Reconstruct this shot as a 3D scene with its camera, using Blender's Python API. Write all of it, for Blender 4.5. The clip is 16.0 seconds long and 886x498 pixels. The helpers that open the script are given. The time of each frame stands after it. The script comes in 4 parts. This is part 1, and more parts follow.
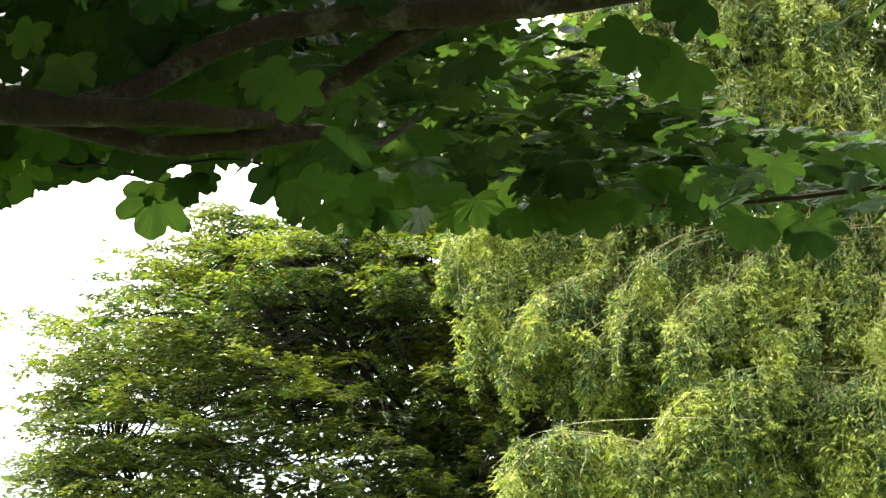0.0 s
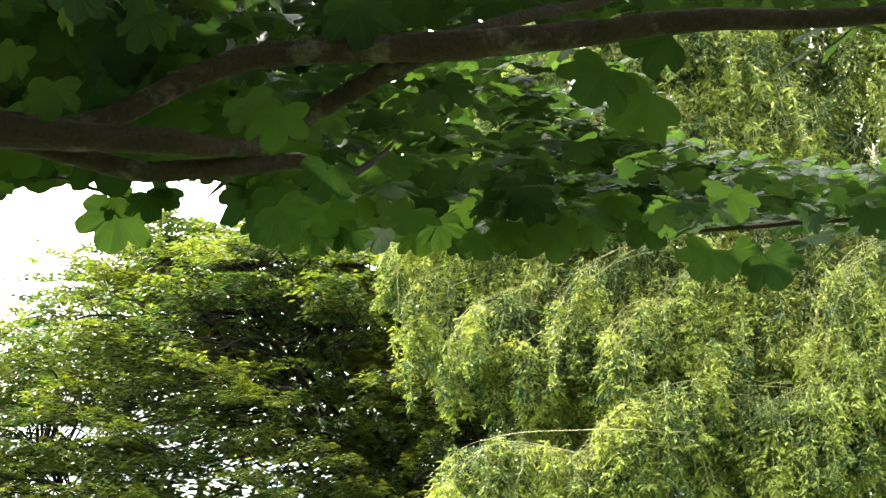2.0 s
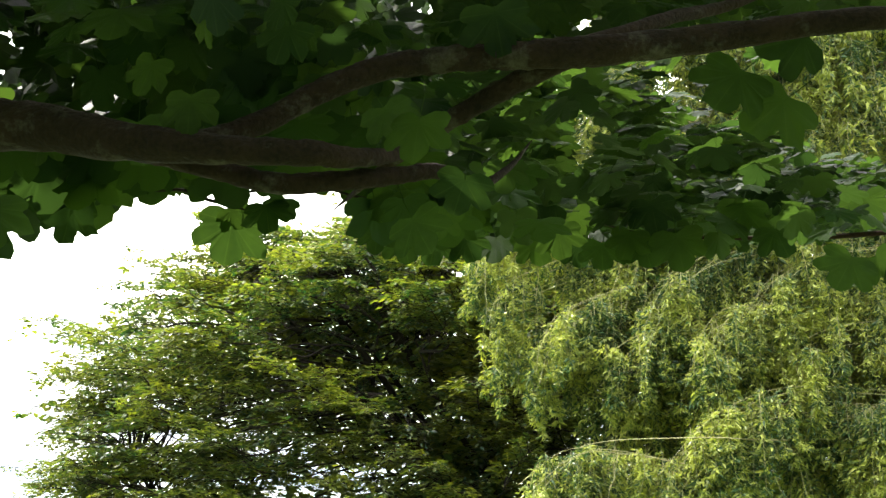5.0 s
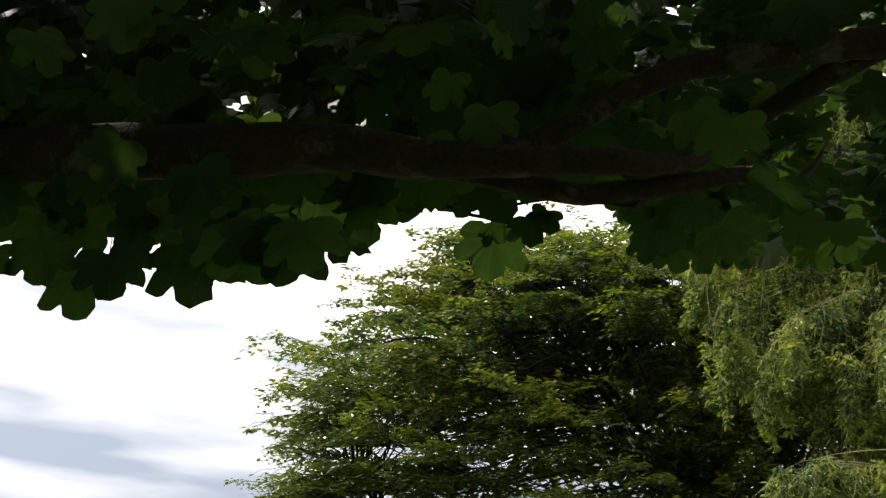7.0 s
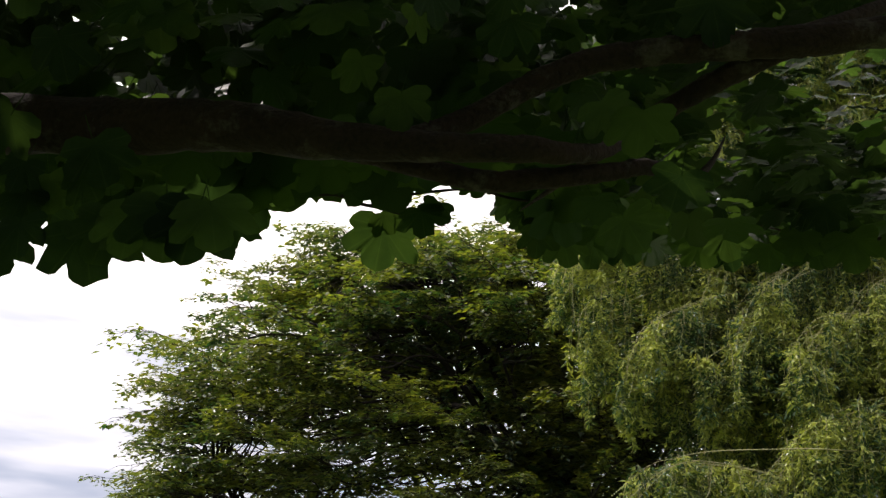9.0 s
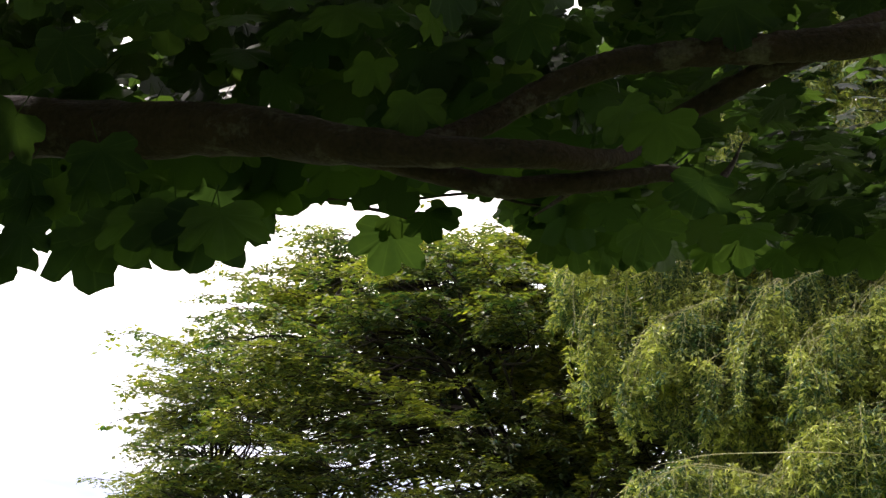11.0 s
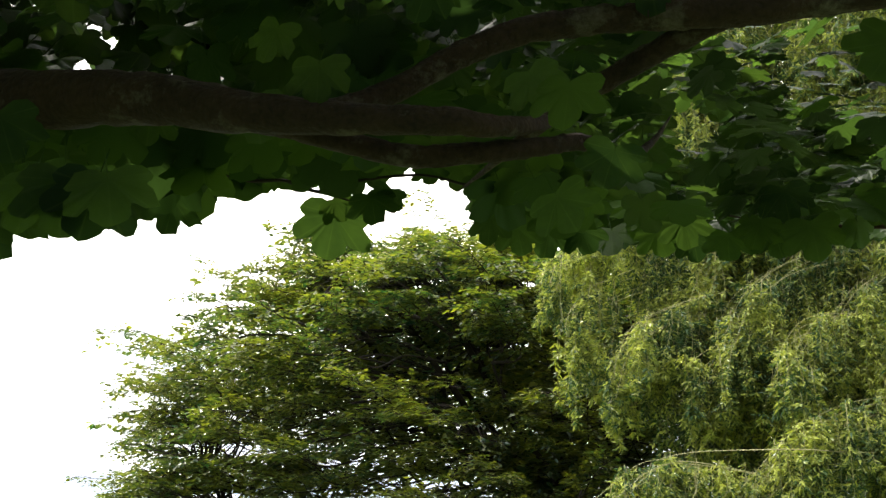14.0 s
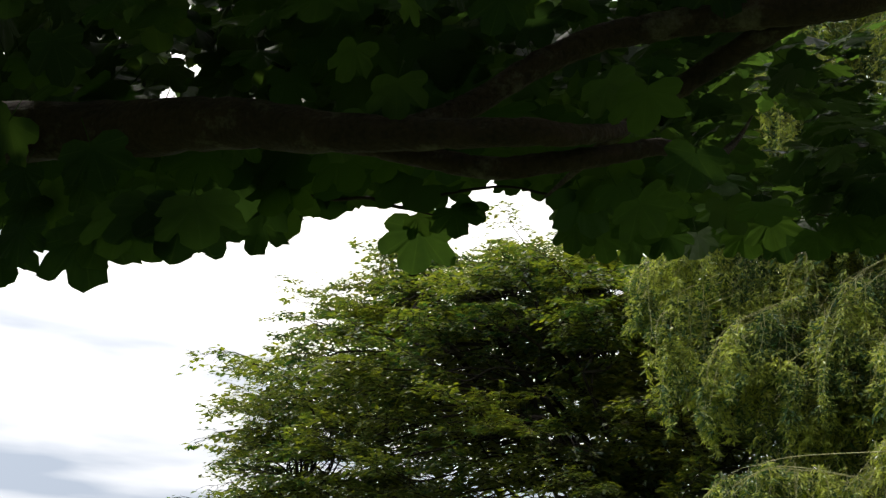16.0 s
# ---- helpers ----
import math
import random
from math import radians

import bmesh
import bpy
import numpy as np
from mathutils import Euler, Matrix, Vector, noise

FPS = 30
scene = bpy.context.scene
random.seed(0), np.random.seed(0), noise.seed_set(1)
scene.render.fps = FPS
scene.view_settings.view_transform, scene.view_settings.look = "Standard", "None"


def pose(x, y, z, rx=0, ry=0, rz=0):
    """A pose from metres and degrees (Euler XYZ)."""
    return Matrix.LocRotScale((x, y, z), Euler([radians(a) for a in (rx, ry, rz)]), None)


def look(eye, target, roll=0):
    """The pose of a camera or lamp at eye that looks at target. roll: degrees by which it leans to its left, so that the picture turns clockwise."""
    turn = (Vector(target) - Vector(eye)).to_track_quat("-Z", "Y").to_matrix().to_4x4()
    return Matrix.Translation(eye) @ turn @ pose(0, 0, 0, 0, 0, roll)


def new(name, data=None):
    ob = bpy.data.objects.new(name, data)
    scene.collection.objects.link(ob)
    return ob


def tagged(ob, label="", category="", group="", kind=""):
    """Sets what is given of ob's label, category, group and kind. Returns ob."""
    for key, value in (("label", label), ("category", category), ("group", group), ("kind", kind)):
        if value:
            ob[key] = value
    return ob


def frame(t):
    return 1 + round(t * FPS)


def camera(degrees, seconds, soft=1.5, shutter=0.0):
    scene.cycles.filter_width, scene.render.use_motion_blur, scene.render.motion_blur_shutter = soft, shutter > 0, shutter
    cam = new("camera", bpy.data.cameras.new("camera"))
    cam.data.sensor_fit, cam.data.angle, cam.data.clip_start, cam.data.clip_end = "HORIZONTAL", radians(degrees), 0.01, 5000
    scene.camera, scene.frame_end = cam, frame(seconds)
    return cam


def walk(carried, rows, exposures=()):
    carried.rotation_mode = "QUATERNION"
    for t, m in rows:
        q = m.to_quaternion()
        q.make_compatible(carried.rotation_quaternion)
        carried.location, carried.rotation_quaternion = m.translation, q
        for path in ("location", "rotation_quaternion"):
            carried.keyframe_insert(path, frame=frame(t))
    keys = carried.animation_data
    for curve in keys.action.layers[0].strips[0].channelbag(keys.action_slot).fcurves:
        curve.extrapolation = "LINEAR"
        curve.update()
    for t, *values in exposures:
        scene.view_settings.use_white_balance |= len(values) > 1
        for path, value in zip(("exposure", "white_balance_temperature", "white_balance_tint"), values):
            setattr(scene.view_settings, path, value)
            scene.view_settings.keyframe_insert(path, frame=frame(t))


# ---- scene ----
cam = camera(40.0, 16.0, soft=1.4)
PATH = [
    (0, (0.5668, -0.0274, 1.5861), (0.3438, 1.8066, 2.3522), 0.42),
    (0.5, (0.5491, -0.0659, 1.5897), (0.3477, 1.7649, 2.3691), 0.53),
    (1, (0.5393, -0.0726, 1.5903), (0.3828, 1.7652, 2.3637), 0.30),
    (1.5, (0.5084, -0.0881, 1.5957), (0.3760, 1.7495, 2.3739), 0.27),
    (2, (0.5100, -0.0801, 1.6056), (0.3945, 1.7602, 2.3802), 0.31),
    (2.5, (0.5369, -0.0824, 1.6057), (0.4140, 1.7572, 2.3808), 0.24),
    (3, (0.5122, -0.0706, 1.6034), (0.3372, 1.7667, 2.3741), 0.69),
    (3.2, (0.5122, -0.0744, 1.6015), (0.3422, 1.7620, 2.3751), 0.58),
    (5.3, (0.3899, -0.0407, 1.6369), (0.1011, 1.7781, 2.4170), 1.94),
    (5.5, (0.3682, -0.0341, 1.6413), (0.0274, 1.7783, 2.4153), 2.00),
    (6, (0.3107, -0.0533, 1.6351), (-0.1801, 1.7217, 2.4151), 2.83),
    (6.5, (0.2715, -0.0134, 1.6593), (-0.2834, 1.7402, 2.4448), 3.25),
    (7, (0.2703, -0.0329, 1.6438), (-0.2986, 1.7159, 2.4298), 3.58),
    (7.5, (0.2087, 0.0122, 1.6721), (-0.4033, 1.7531, 2.4433), 3.65),
    (8, (0.2301, 0.0120, 1.6558), (-0.2573, 1.7888, 2.4339), 2.94),
    (8.5, (0.2333, -0.0335, 1.6172), (-0.1184, 1.7727, 2.4009), 2.52),
    (8.7, (0.2193, -0.0263, 1.6234), (-0.1326, 1.7768, 2.4141), 2.36),
    (10.8, (0.1865, -0.0271, 1.6376), (-0.1705, 1.7692, 2.4413), 2.50),
    (11, (0.1802, 0.0025, 1.6513), (-0.1692, 1.8031, 2.4485), 2.43),
    (11.5, (0.1947, 0.0474, 1.6578), (-0.0452, 1.8636, 2.4602), 2.16),
    (12, (0.1938, 0.0673, 1.6530), (-0.0852, 1.8738, 2.4647), 2.56),
    (12.5, (0.2207, 0.0720, 1.6537), (-0.0684, 1.8722, 2.4757), 2.55),
    (13, (0.1966, 0.0789, 1.6490), (-0.0979, 1.8829, 2.4605), 3.09),
    (13.5, (0.2555, 0.1068, 1.6427), (-0.0379, 1.9224, 2.4286), 2.26),
    (14, (0.2909, 0.0759, 1.6349), (-0.0559, 1.8763, 2.4338), 2.44),
    (14.5, (0.3149, 0.0904, 1.6487), (-0.0274, 1.8931, 2.4444), 1.99),
    (15, (0.2556, 0.0836, 1.6011), (-0.2349, 1.8620, 2.3734), 2.49),
    (15.5, (0.2484, 0.1071, 1.6336), (-0.2561, 1.8797, 2.4105), 2.41),
    (16, (0.2954, 0.0667, 1.6296), (-0.1874, 1.8292, 2.4422), 2.03),
]
EXPOSURE = [(0.0, 0.87, 6500, 10), (0.4, 0.6, 6500, 9), (1.1, 0.62, 6500, 9), (1.8, 1.13, 6500, 10), (3.2, 1.22, 6500, 10), (5.3, 0.47, 6500, 10), (6.0, -0.13, 6500, 10), (6.6, -0.83, 6500, 12), (7.8, -0.93, 6500, 15), (8.7, -0.9, 6500, 20), (10.8, -0.18, 6500, 24), (11.5, 0.04, 6500, 23), (12.5, 0.58, 6500, 17), (13.3, 0.5, 6500, 16), (14.0, 0.12, 6500, 14), (14.5, 0.02, 6500, 13), (15.0, -0.03, 6500, 12), (15.4, -0.73, 6500, 12), (16.0, -0.88, 6500, 12)]
walk(cam, [(t, look(eye, target, roll)) for t, eye, target, roll in PATH], EXPOSURE)

# ---- sky and sun ----
SUN_ELEVATION, SUN_AZIMUTH = 55.0, -66.0  # degrees; azimuth from +y, negative towards -x
world = bpy.data.worlds.new("sky")
scene.world = world
world.use_nodes = True
wn, wl = world.node_tree.nodes, world.node_tree.links
wn.clear()
w_out = wn.new("ShaderNodeOutputWorld")
w_bg = wn.new("ShaderNodeBackground")
w_sky = wn.new("ShaderNodeTexSky")
w_sky.sky_type, w_sky.sun_disc = "NISHITA", False
w_sky.sun_elevation, w_sky.sun_rotation = radians(SUN_ELEVATION), radians(SUN_AZIMUTH)
w_sky.air_density, w_sky.dust_density = 1.0, 2.0
w_co = wn.new("ShaderNodeTexCoord")
w_map = wn.new("ShaderNodeMapping")
w_map.inputs["Scale"].default_value = (1.0, 1.0, 5.5)
w_map.inputs["Location"].default_value = (0.9, 1.3, 0.3)
w_noise = wn.new("ShaderNodeTexNoise")
w_noise.inputs["Scale"].default_value, w_noise.inputs["Detail"].default_value = 4.0, 5.0
w_noise.inputs["Roughness"].default_value = 0.42
w_ramp = wn.new("ShaderNodeValToRGB")
w_ramp.color_ramp.elements[0].position, w_ramp.color_ramp.elements[0].color = 0.37, (7.2, 8.2, 9.5, 1)
w_ramp.color_ramp.elements[1].position, w_ramp.color_ramp.elements[1].color = 0.70, (25.0, 24.3, 23.0, 1)
w_mix = wn.new("ShaderNodeMixRGB")
w_mix.inputs["Fac"].default_value = 0.85
# cloud is brighter towards the sun
_el, _az = radians(SUN_ELEVATION), radians(SUN_AZIMUTH)
SUN_WAY = Vector((math.sin(_az) * math.cos(_el), math.cos(_az) * math.cos(_el), math.sin(_el)))
w_dot = wn.new("ShaderNodeVectorMath")
w_dot.operation = "DOT_PRODUCT"
w_dot.inputs[1].default_value = SUN_WAY
w_glow = wn.new("ShaderNodeMapRange")
w_glow.interpolation_type = "SMOOTHSTEP"
w_glow.inputs["From Min"].default_value, w_glow.inputs["From Max"].default_value = -0.2, 1.0
w_glow.inputs["To Min"].default_value, w_glow.inputs["To Max"].default_value = 0.5, 1.5
w_lit = wn.new("ShaderNodeVectorMath")
w_lit.operation = "SCALE"
wl.new(w_co.outputs["Generated"], w_dot.inputs[0])
wl.new(w_dot.outputs["Value"], w_glow.inputs["Value"])
wl.new(w_glow.outputs["Result"], w_lit.inputs["Scale"])
wl.new(w_ramp.outputs["Color"], w_lit.inputs[0])
wl.new(w_co.outputs["Generated"], w_map.inputs["Vector"])
wl.new(w_map.outputs["Vector"], w_noise.inputs["Vector"])
w_xyz, w_lift, w_sum = wn.new("ShaderNodeSeparateXYZ"), wn.new("ShaderNodeMath"), wn.new("ShaderNodeMath")
w_lift.operation, w_lift.inputs[1].default_value, w_lift.inputs[2].default_value = "MULTIPLY_ADD", 1.5, -0.42
w_lift.use_clamp = False
w_sum.operation = "ADD"
wl.new(w_co.outputs["Generated"], w_xyz.inputs[0])
wl.new(w_xyz.outputs["Z"], w_lift.inputs[0])
wl.new(w_noise.outputs["Fac"], w_sum.inputs[0])
wl.new(w_lift.outputs[0], w_sum.inputs[1])
wl.new(w_sum.outputs[0], w_ramp.inputs["Fac"])
wl.new(w_sky.outputs["Color"], w_mix.inputs["Color1"])
wl.new(w_lit.outputs["Vector"], w_mix.inputs["Color2"])
wl.new(w_mix.outputs["Color"], w_bg.inputs["Color"])
wl.new(w_bg.outputs["Background"], w_out.inputs["Surface"])
w_bg.inputs["Strength"].default_value = 0.12

sun = new("sun", bpy.data.lights.new("sun", "SUN"))
sun.data.energy, sun.data.angle, sun.data.color = 5.0, radians(0.6), (1.0, 0.95, 0.85)
sun.matrix_world = look(SUN_WAY * 60, (0, 0, 0))


# ---- materials ----
def leaf_material(name, dark, light, through_colour, fac, rough, per_object=False, patch=1.5, gloss=0.3, single=0.6, mottle=0.6):
    """A leaf: glossy skin over a green that varies leaf by leaf and in patches, with light coming through."""
    mat = bpy.data.materials.new(name)
    mat.use_nodes = True
    n, l = mat.node_tree.nodes, mat.node_tree.links
    n.clear()
    out, mix = n.new("ShaderNodeOutputMaterial"), n.new("ShaderNodeMixShader")
    skin, trans = n.new("ShaderNodeBsdfPrincipled"), n.new("ShaderNodeBsdfTranslucent")
    if per_object:
        rnd = n.new("ShaderNodeObjectInfo").outputs["Random"]
    else:
        rnd = n.new("ShaderNodeNewGeometry").outputs["Random Per Island"]
    co = n.new("ShaderNodeTexCoord")
    big = n.new("ShaderNodeTexNoise")
    big.inputs["Scale"].default_value, big.inputs["Detail"].default_value = patch, 3.0
    fine = n.new("ShaderNodeTexNoise")
    fine.inputs["Scale"].default_value, fine.inputs["Detail"].default_value = 60.0, 3.0
    l.new(co.outputs["Object"], big.inputs["Vector"])
    l.new(co.outputs["Object"], fine.inputs["Vector"])
    add = n.new("ShaderNodeMath")
    add.operation = "MULTIPLY_ADD"
    add.inputs[1].default_value, add.inputs[2].default_value = single, 0.45 - 0.5 * single - 0.5 * mottle
    l.new(rnd, add.inputs[0])
    add2 = n.new("ShaderNodeMath")
    add2.operation = "MULTIPLY_ADD"
    add2.inputs[1].default_value = mottle
    l.new(big.outputs["Fac"], add2.inputs[0])
    l.new(add.outputs[0], add2.inputs[2])
    ramp = n.new("ShaderNodeValToRGB")
    ramp.color_ramp.elements[0].position, ramp.color_ramp.elements[0].color = 0.15, (*dark, 1)
    ramp.color_ramp.elements[1].position, ramp.color_ramp.elements[1].color = 0.8, (*light, 1)
    l.new(add2.outputs[0], ramp.inputs["Fac"])
    l.new(ramp.outputs["Color"], skin.inputs["Base Color"])
    tint = n.new("ShaderNodeMixRGB")
    tint.blend_type = "MULTIPLY"
    tint.inputs["Fac"].default_value = 1.0
    tint.inputs["Color2"].default_value = (*through_colour, 1)
    l.new(ramp.outputs["Color"], tint.inputs["Color1"])
    l.new(tint.outputs["Color"], trans.inputs["Color"])
    if per_object:
        # paler veins that fan out from the stalk
        xyz, turn = n.new("ShaderNodeSeparateXYZ"), n.new("ShaderNodeMath")
        l.new(co.outputs["Object"], xyz.inputs[0])
        turn.operation = "ARCTAN2"
        l.new(xyz.outputs["X"], turn.inputs[0])
        l.new(xyz.outputs["Y"], turn.inputs[1])
        fan, wave, size = n.new("ShaderNodeMath"), n.new("ShaderNodeMath"), n.new("ShaderNodeMath")
        fan.operation, fan.inputs[1].default_value = "MULTIPLY", 3.85
        l.new(turn.outputs[0], fan.inputs[0])
        wave.operation = "SINE"
        l.new(fan.outputs[0], wave.inputs[0])
        size.operation = "ABSOLUTE"
        l.new(wave.outputs[0], size.inputs[0])
        vein = n.new("ShaderNodeMapRange")
        vein.inputs["From Min"].default_value, vein.inputs["From Max"].default_value = 0.0, 0.16
        vein.inputs["To Min"].default_value, vein.inputs["To Max"].default_value = 0.22, 0.0
        l.new(size.outputs[0], vein.inputs["Value"])
        paler = n.new("ShaderNodeMixRGB")
        paler.inputs["Color2"].default_value = (light[0] * 1.6, light[1] * 1.4, light[2] * 1.6, 1)
        l.new(vein.outputs["Result"], paler.inputs["Fac"])
        l.new(ramp.outputs["Color"], paler.inputs["Color1"])
        l.new(paler.outputs["Color"], skin.inputs["Base Color"])
        l.new(paler.outputs["Color"], tint.inputs["Color1"])
    bump = n.new("ShaderNodeBump")
    bump.inputs["Strength"].default_value, bump.inputs["Distance"].default_value = 0.35, 0.004
    l.new(fine.outputs["Fac"], bump.inputs["Height"])
    l.new(bump.outputs["Normal"], skin.inputs["Normal"])
    skin.inputs["Roughness"].default_value = rough
    skin.inputs["Specular IOR Level"].default_value = gloss
    mix.inputs["Fac"].default_value = fac
    l.new(skin.outputs["BSDF"], mix.inputs[1])
    l.new(trans.outputs["BSDF"], mix.inputs[2])
    l.new(mix.outputs["Shader"], out.inputs["Surface"])
    return mat


def rough_material(name, a, b, scale, stretch=(1, 1, 1), rough=0.9, relief=0.01, lichen=None):
    """Bark or soil: two colours mingled at two scales, with relief."""
    mat = bpy.data.materials.new(name)
    mat.use_nodes = True
    n, l = mat.node_tree.nodes, mat.node_tree.links
    skin = n["Principled BSDF"]
    co, mp = n.new("ShaderNodeTexCoord"), n.new("ShaderNodeMapping")
    mp.inputs["Scale"].default_value = stretch
    big, fine = n.new("ShaderNodeTexNoise"), n.new("ShaderNodeTexNoise")
    big.inputs["Scale"].default_value, big.inputs["Detail"].default_value = scale, 4.0
    fine.inputs["Scale"].default_value, fine.inputs["Detail"].default_value = scale * 9, 5.0
    l.new(co.outputs["Object"], mp.inputs["Vector"])
    l.new(mp.outputs["Vector"], big.inputs["Vector"])
    l.new(mp.outputs["Vector"], fine.inputs["Vector"])
    mix = n.new("ShaderNodeMath")
    mix.operation = "MULTIPLY_ADD"
    mix.inputs[1].default_value = 0.5
    l.new(fine.outputs["Fac"], mix.inputs[0])
    half = n.new("ShaderNodeMath")
    half.operation = "MULTIPLY"
    half.inputs[1].default_value = 0.5
    l.new(big.outputs["Fac"], half.inputs[0])
    l.new(half.outputs[0], mix.inputs[2])
    ramp = n.new("ShaderNodeValToRGB")
    ramp.color_ramp.elements[0].position, ramp.color_ramp.elements[0].color = 0.35, (*a, 1)
    ramp.color_ramp.elements[1].position, ramp.color_ramp.elements[1].color = 0.65, (*b, 1)
    l.new(mix.outputs[0], ramp.inputs["Fac"])
    l.new(ramp.outputs["Color"], skin.inputs["Base Color"])
    if lichen:
        # pale crusts in ragged patches
        crust, spot, over = n.new("ShaderNodeTexNoise"), n.new("ShaderNodeMapRange"), n.new("ShaderNodeMixRGB")
        crust.inputs["Scale"].default_value, crust.inputs["Detail"].default_value, crust.inputs["Roughness"].default_value = 11.0, 6.0, 0.7
        spot.inputs["From Min"].default_value, spot.inputs["From Max"].default_value = 0.54, 0.66
        l.new(co.outputs["Object"], crust.inputs["Vector"])
        l.new(crust.outputs["Fac"], spot.inputs["Value"])
        over.inputs["Color2"].default_value = (*lichen, 1)
        l.new(spot.outputs["Result"], over.inputs["Fac"])
        l.new(ramp.outputs["Color"], over.inputs["Color1"])
        l.new(over.outputs["Color"], skin.inputs["Base Color"])
    bump = n.new("ShaderNodeBump")
    bump.inputs["Strength"].default_value, bump.inputs["Distance"].default_value = 0.8, relief
    l.new(mix.outputs[0], bump.inputs["Height"])
    l.new(bump.outputs["Normal"], skin.inputs["Normal"])
    skin.inputs["Roughness"].default_value = rough
    return mat


MAPLE_LEAF = leaf_material("maple_leaf", (0.020, 0.041, 0.023), (0.047, 0.084, 0.031), (2.75, 2.95, 0.85), 0.40, 0.45, False, 1.6, 0.11, 0.7, 0.8)
MAPLE_PIECE = leaf_material("maple_leaf_single", (0.020, 0.041, 0.023), (0.046, 0.082, 0.031), (2.75, 2.95, 0.85), 0.40, 0.55, True, 1.6, 0.05, 0.7, 0.8)
# broad leaf's dark tone has bluish shade put into it, its light one sunlit yellow
BROAD_LEAF = leaf_material("broad_leaf", (0.015, 0.053, 0.036), (0.175, 0.186, 0.032), (2.6, 2.75, 0.65), 0.38, 0.30, False, 0.9, 0.85, 0.5, 0.9)
# willow mottle paints in contrast: pale as sunlit shoots, bluish dark as shaded ones
WILLOW_LEAF = leaf_material("willow_leaf", (0.052, 0.110, 0.044), (0.440, 0.490, 0.118), (1.6, 1.6, 0.6), 0.24, 0.38, False, 1.8, 0.42, 0.9, 2.1)
MAPLE_BARK = rough_material("maple_bark", (0.014, 0.009, 0.006), (0.046, 0.028, 0.017), 14.0, (1, 1, 1), 0.95, 0.012, (0.105, 0.10, 0.078))
DARK_BARK = rough_material("dark_bark", (0.014, 0.011, 0.009), (0.04, 0.032, 0.025), 5.0, (1, 1, 0.3), 0.95, 0.02)
WILLOW_BARK = rough_material("willow_bark", (0.12, 0.10, 0.07), (0.26, 0.22, 0.16), 4.0, (1, 1, 0.25), 0.95, 0.03)
TWIG_BARK = rough_material("yellow_twig", (0.27, 0.26, 0.11), (0.48, 0.46, 0.23), 9.0, (1, 1, 1), 0.6, 0.002)
RED_TWIG = rough_material("red_twig", (0.022, 0.012, 0.009), (0.06, 0.028, 0.018), 14.0, (1, 1, 1), 0.9, 0.002)
GRASS = rough_material("grass", (0.035, 0.065, 0.015), (0.09, 0.12, 0.03), 0.6, (1, 1, 1), 0.95, 0.03)


# ---- mesh helpers ----
def mesh_from_arrays(name, verts, faces, mat, smooth=False):
    """One mesh from an (n, 3) array and an (m, k) array of corner numbers."""
    me = bpy.data.meshes.new(name)
    verts, faces = np.asarray(verts, np.float32), np.asarray(faces, np.int32)
    me.vertices.add(len(verts))
    me.vertices.foreach_set("co", verts.ravel())
    me.loops.add(faces.size)
    me.loops.foreach_set("vertex_index", faces.ravel())
    me.polygons.add(len(faces))
    me.polygons.foreach_set("loop_start", np.arange(0, faces.size, faces.shape[1], dtype=np.int32))
    me.polygons.foreach_set("use_smooth", np.full(len(faces), smooth))
    me.update(calc_edges=True)
    me.materials.append(mat)
    return me


def part(name, me, parent, label="", kind=""):
    ob = new(name, me)
    ob.parent = parent
    ob.matrix_parent_inverse = parent.matrix_world.inverted()
    return tagged(ob, label, kind=kind)


def thing(name, at, label, category):
    ob = new(name)
    ob.location = at
    ob.matrix_world = Matrix.Translation(at)
    return tagged(ob, label, category)


def spread(template, faces, frames, places, sizes):
    """Many copies of one small shape in one array: frames (n, 3, 3) with columns as axes, places (n, 3), sizes (n,) or (n, 3)."""
    sizes = np.asarray(sizes, float)
    if sizes.ndim == 1:
        sizes = np.repeat(sizes[:, None], 3, 1)
    pts = template[None] * sizes[:, None, :]
    verts = np.einsum("nij,nkj->nki", frames, pts) + places[:, None, :]
    k = len(template)
    f = faces[None] + (np.arange(len(places)) * k)[:, None, None]
    return verts.reshape(-1, 3), f.reshape(-1, faces.shape[1])


def frames_from(tip, normal):
    """Frames with y along tip and z as near normal as can be."""
    y = tip / np.linalg.norm(tip, axis=1, keepdims=True)
    x = np.cross(y, normal)
    x /= np.linalg.norm(x, axis=1, keepdims=True) + 1e-9
    return np.stack([x, y, np.cross(x, y)], -1)


def smooth_line(points, steps):
    """A Catmull-Rom line through the points; a fourth value, the radius, goes along."""
    p = np.array(points, float)
    p = np.vstack([2 * p[0] - p[1], p, 2 * p[-1] - p[-2]])
    out = []
    for a in range(1, len(p) - 2):
        for s in np.linspace(0, 1, steps, endpoint=False):
            out.append(0.5 * (2 * p[a] + (p[a + 1] - p[a - 1]) * s + (2 * p[a - 1] - 5 * p[a] + 4 * p[a + 1] - p[a + 2]) * s * s
                              + (3 * p[a] - 3 * p[a + 1] + p[a + 2] - p[a - 1]) * s ** 3))
    out.append(p[-2])
    return np.array(out)


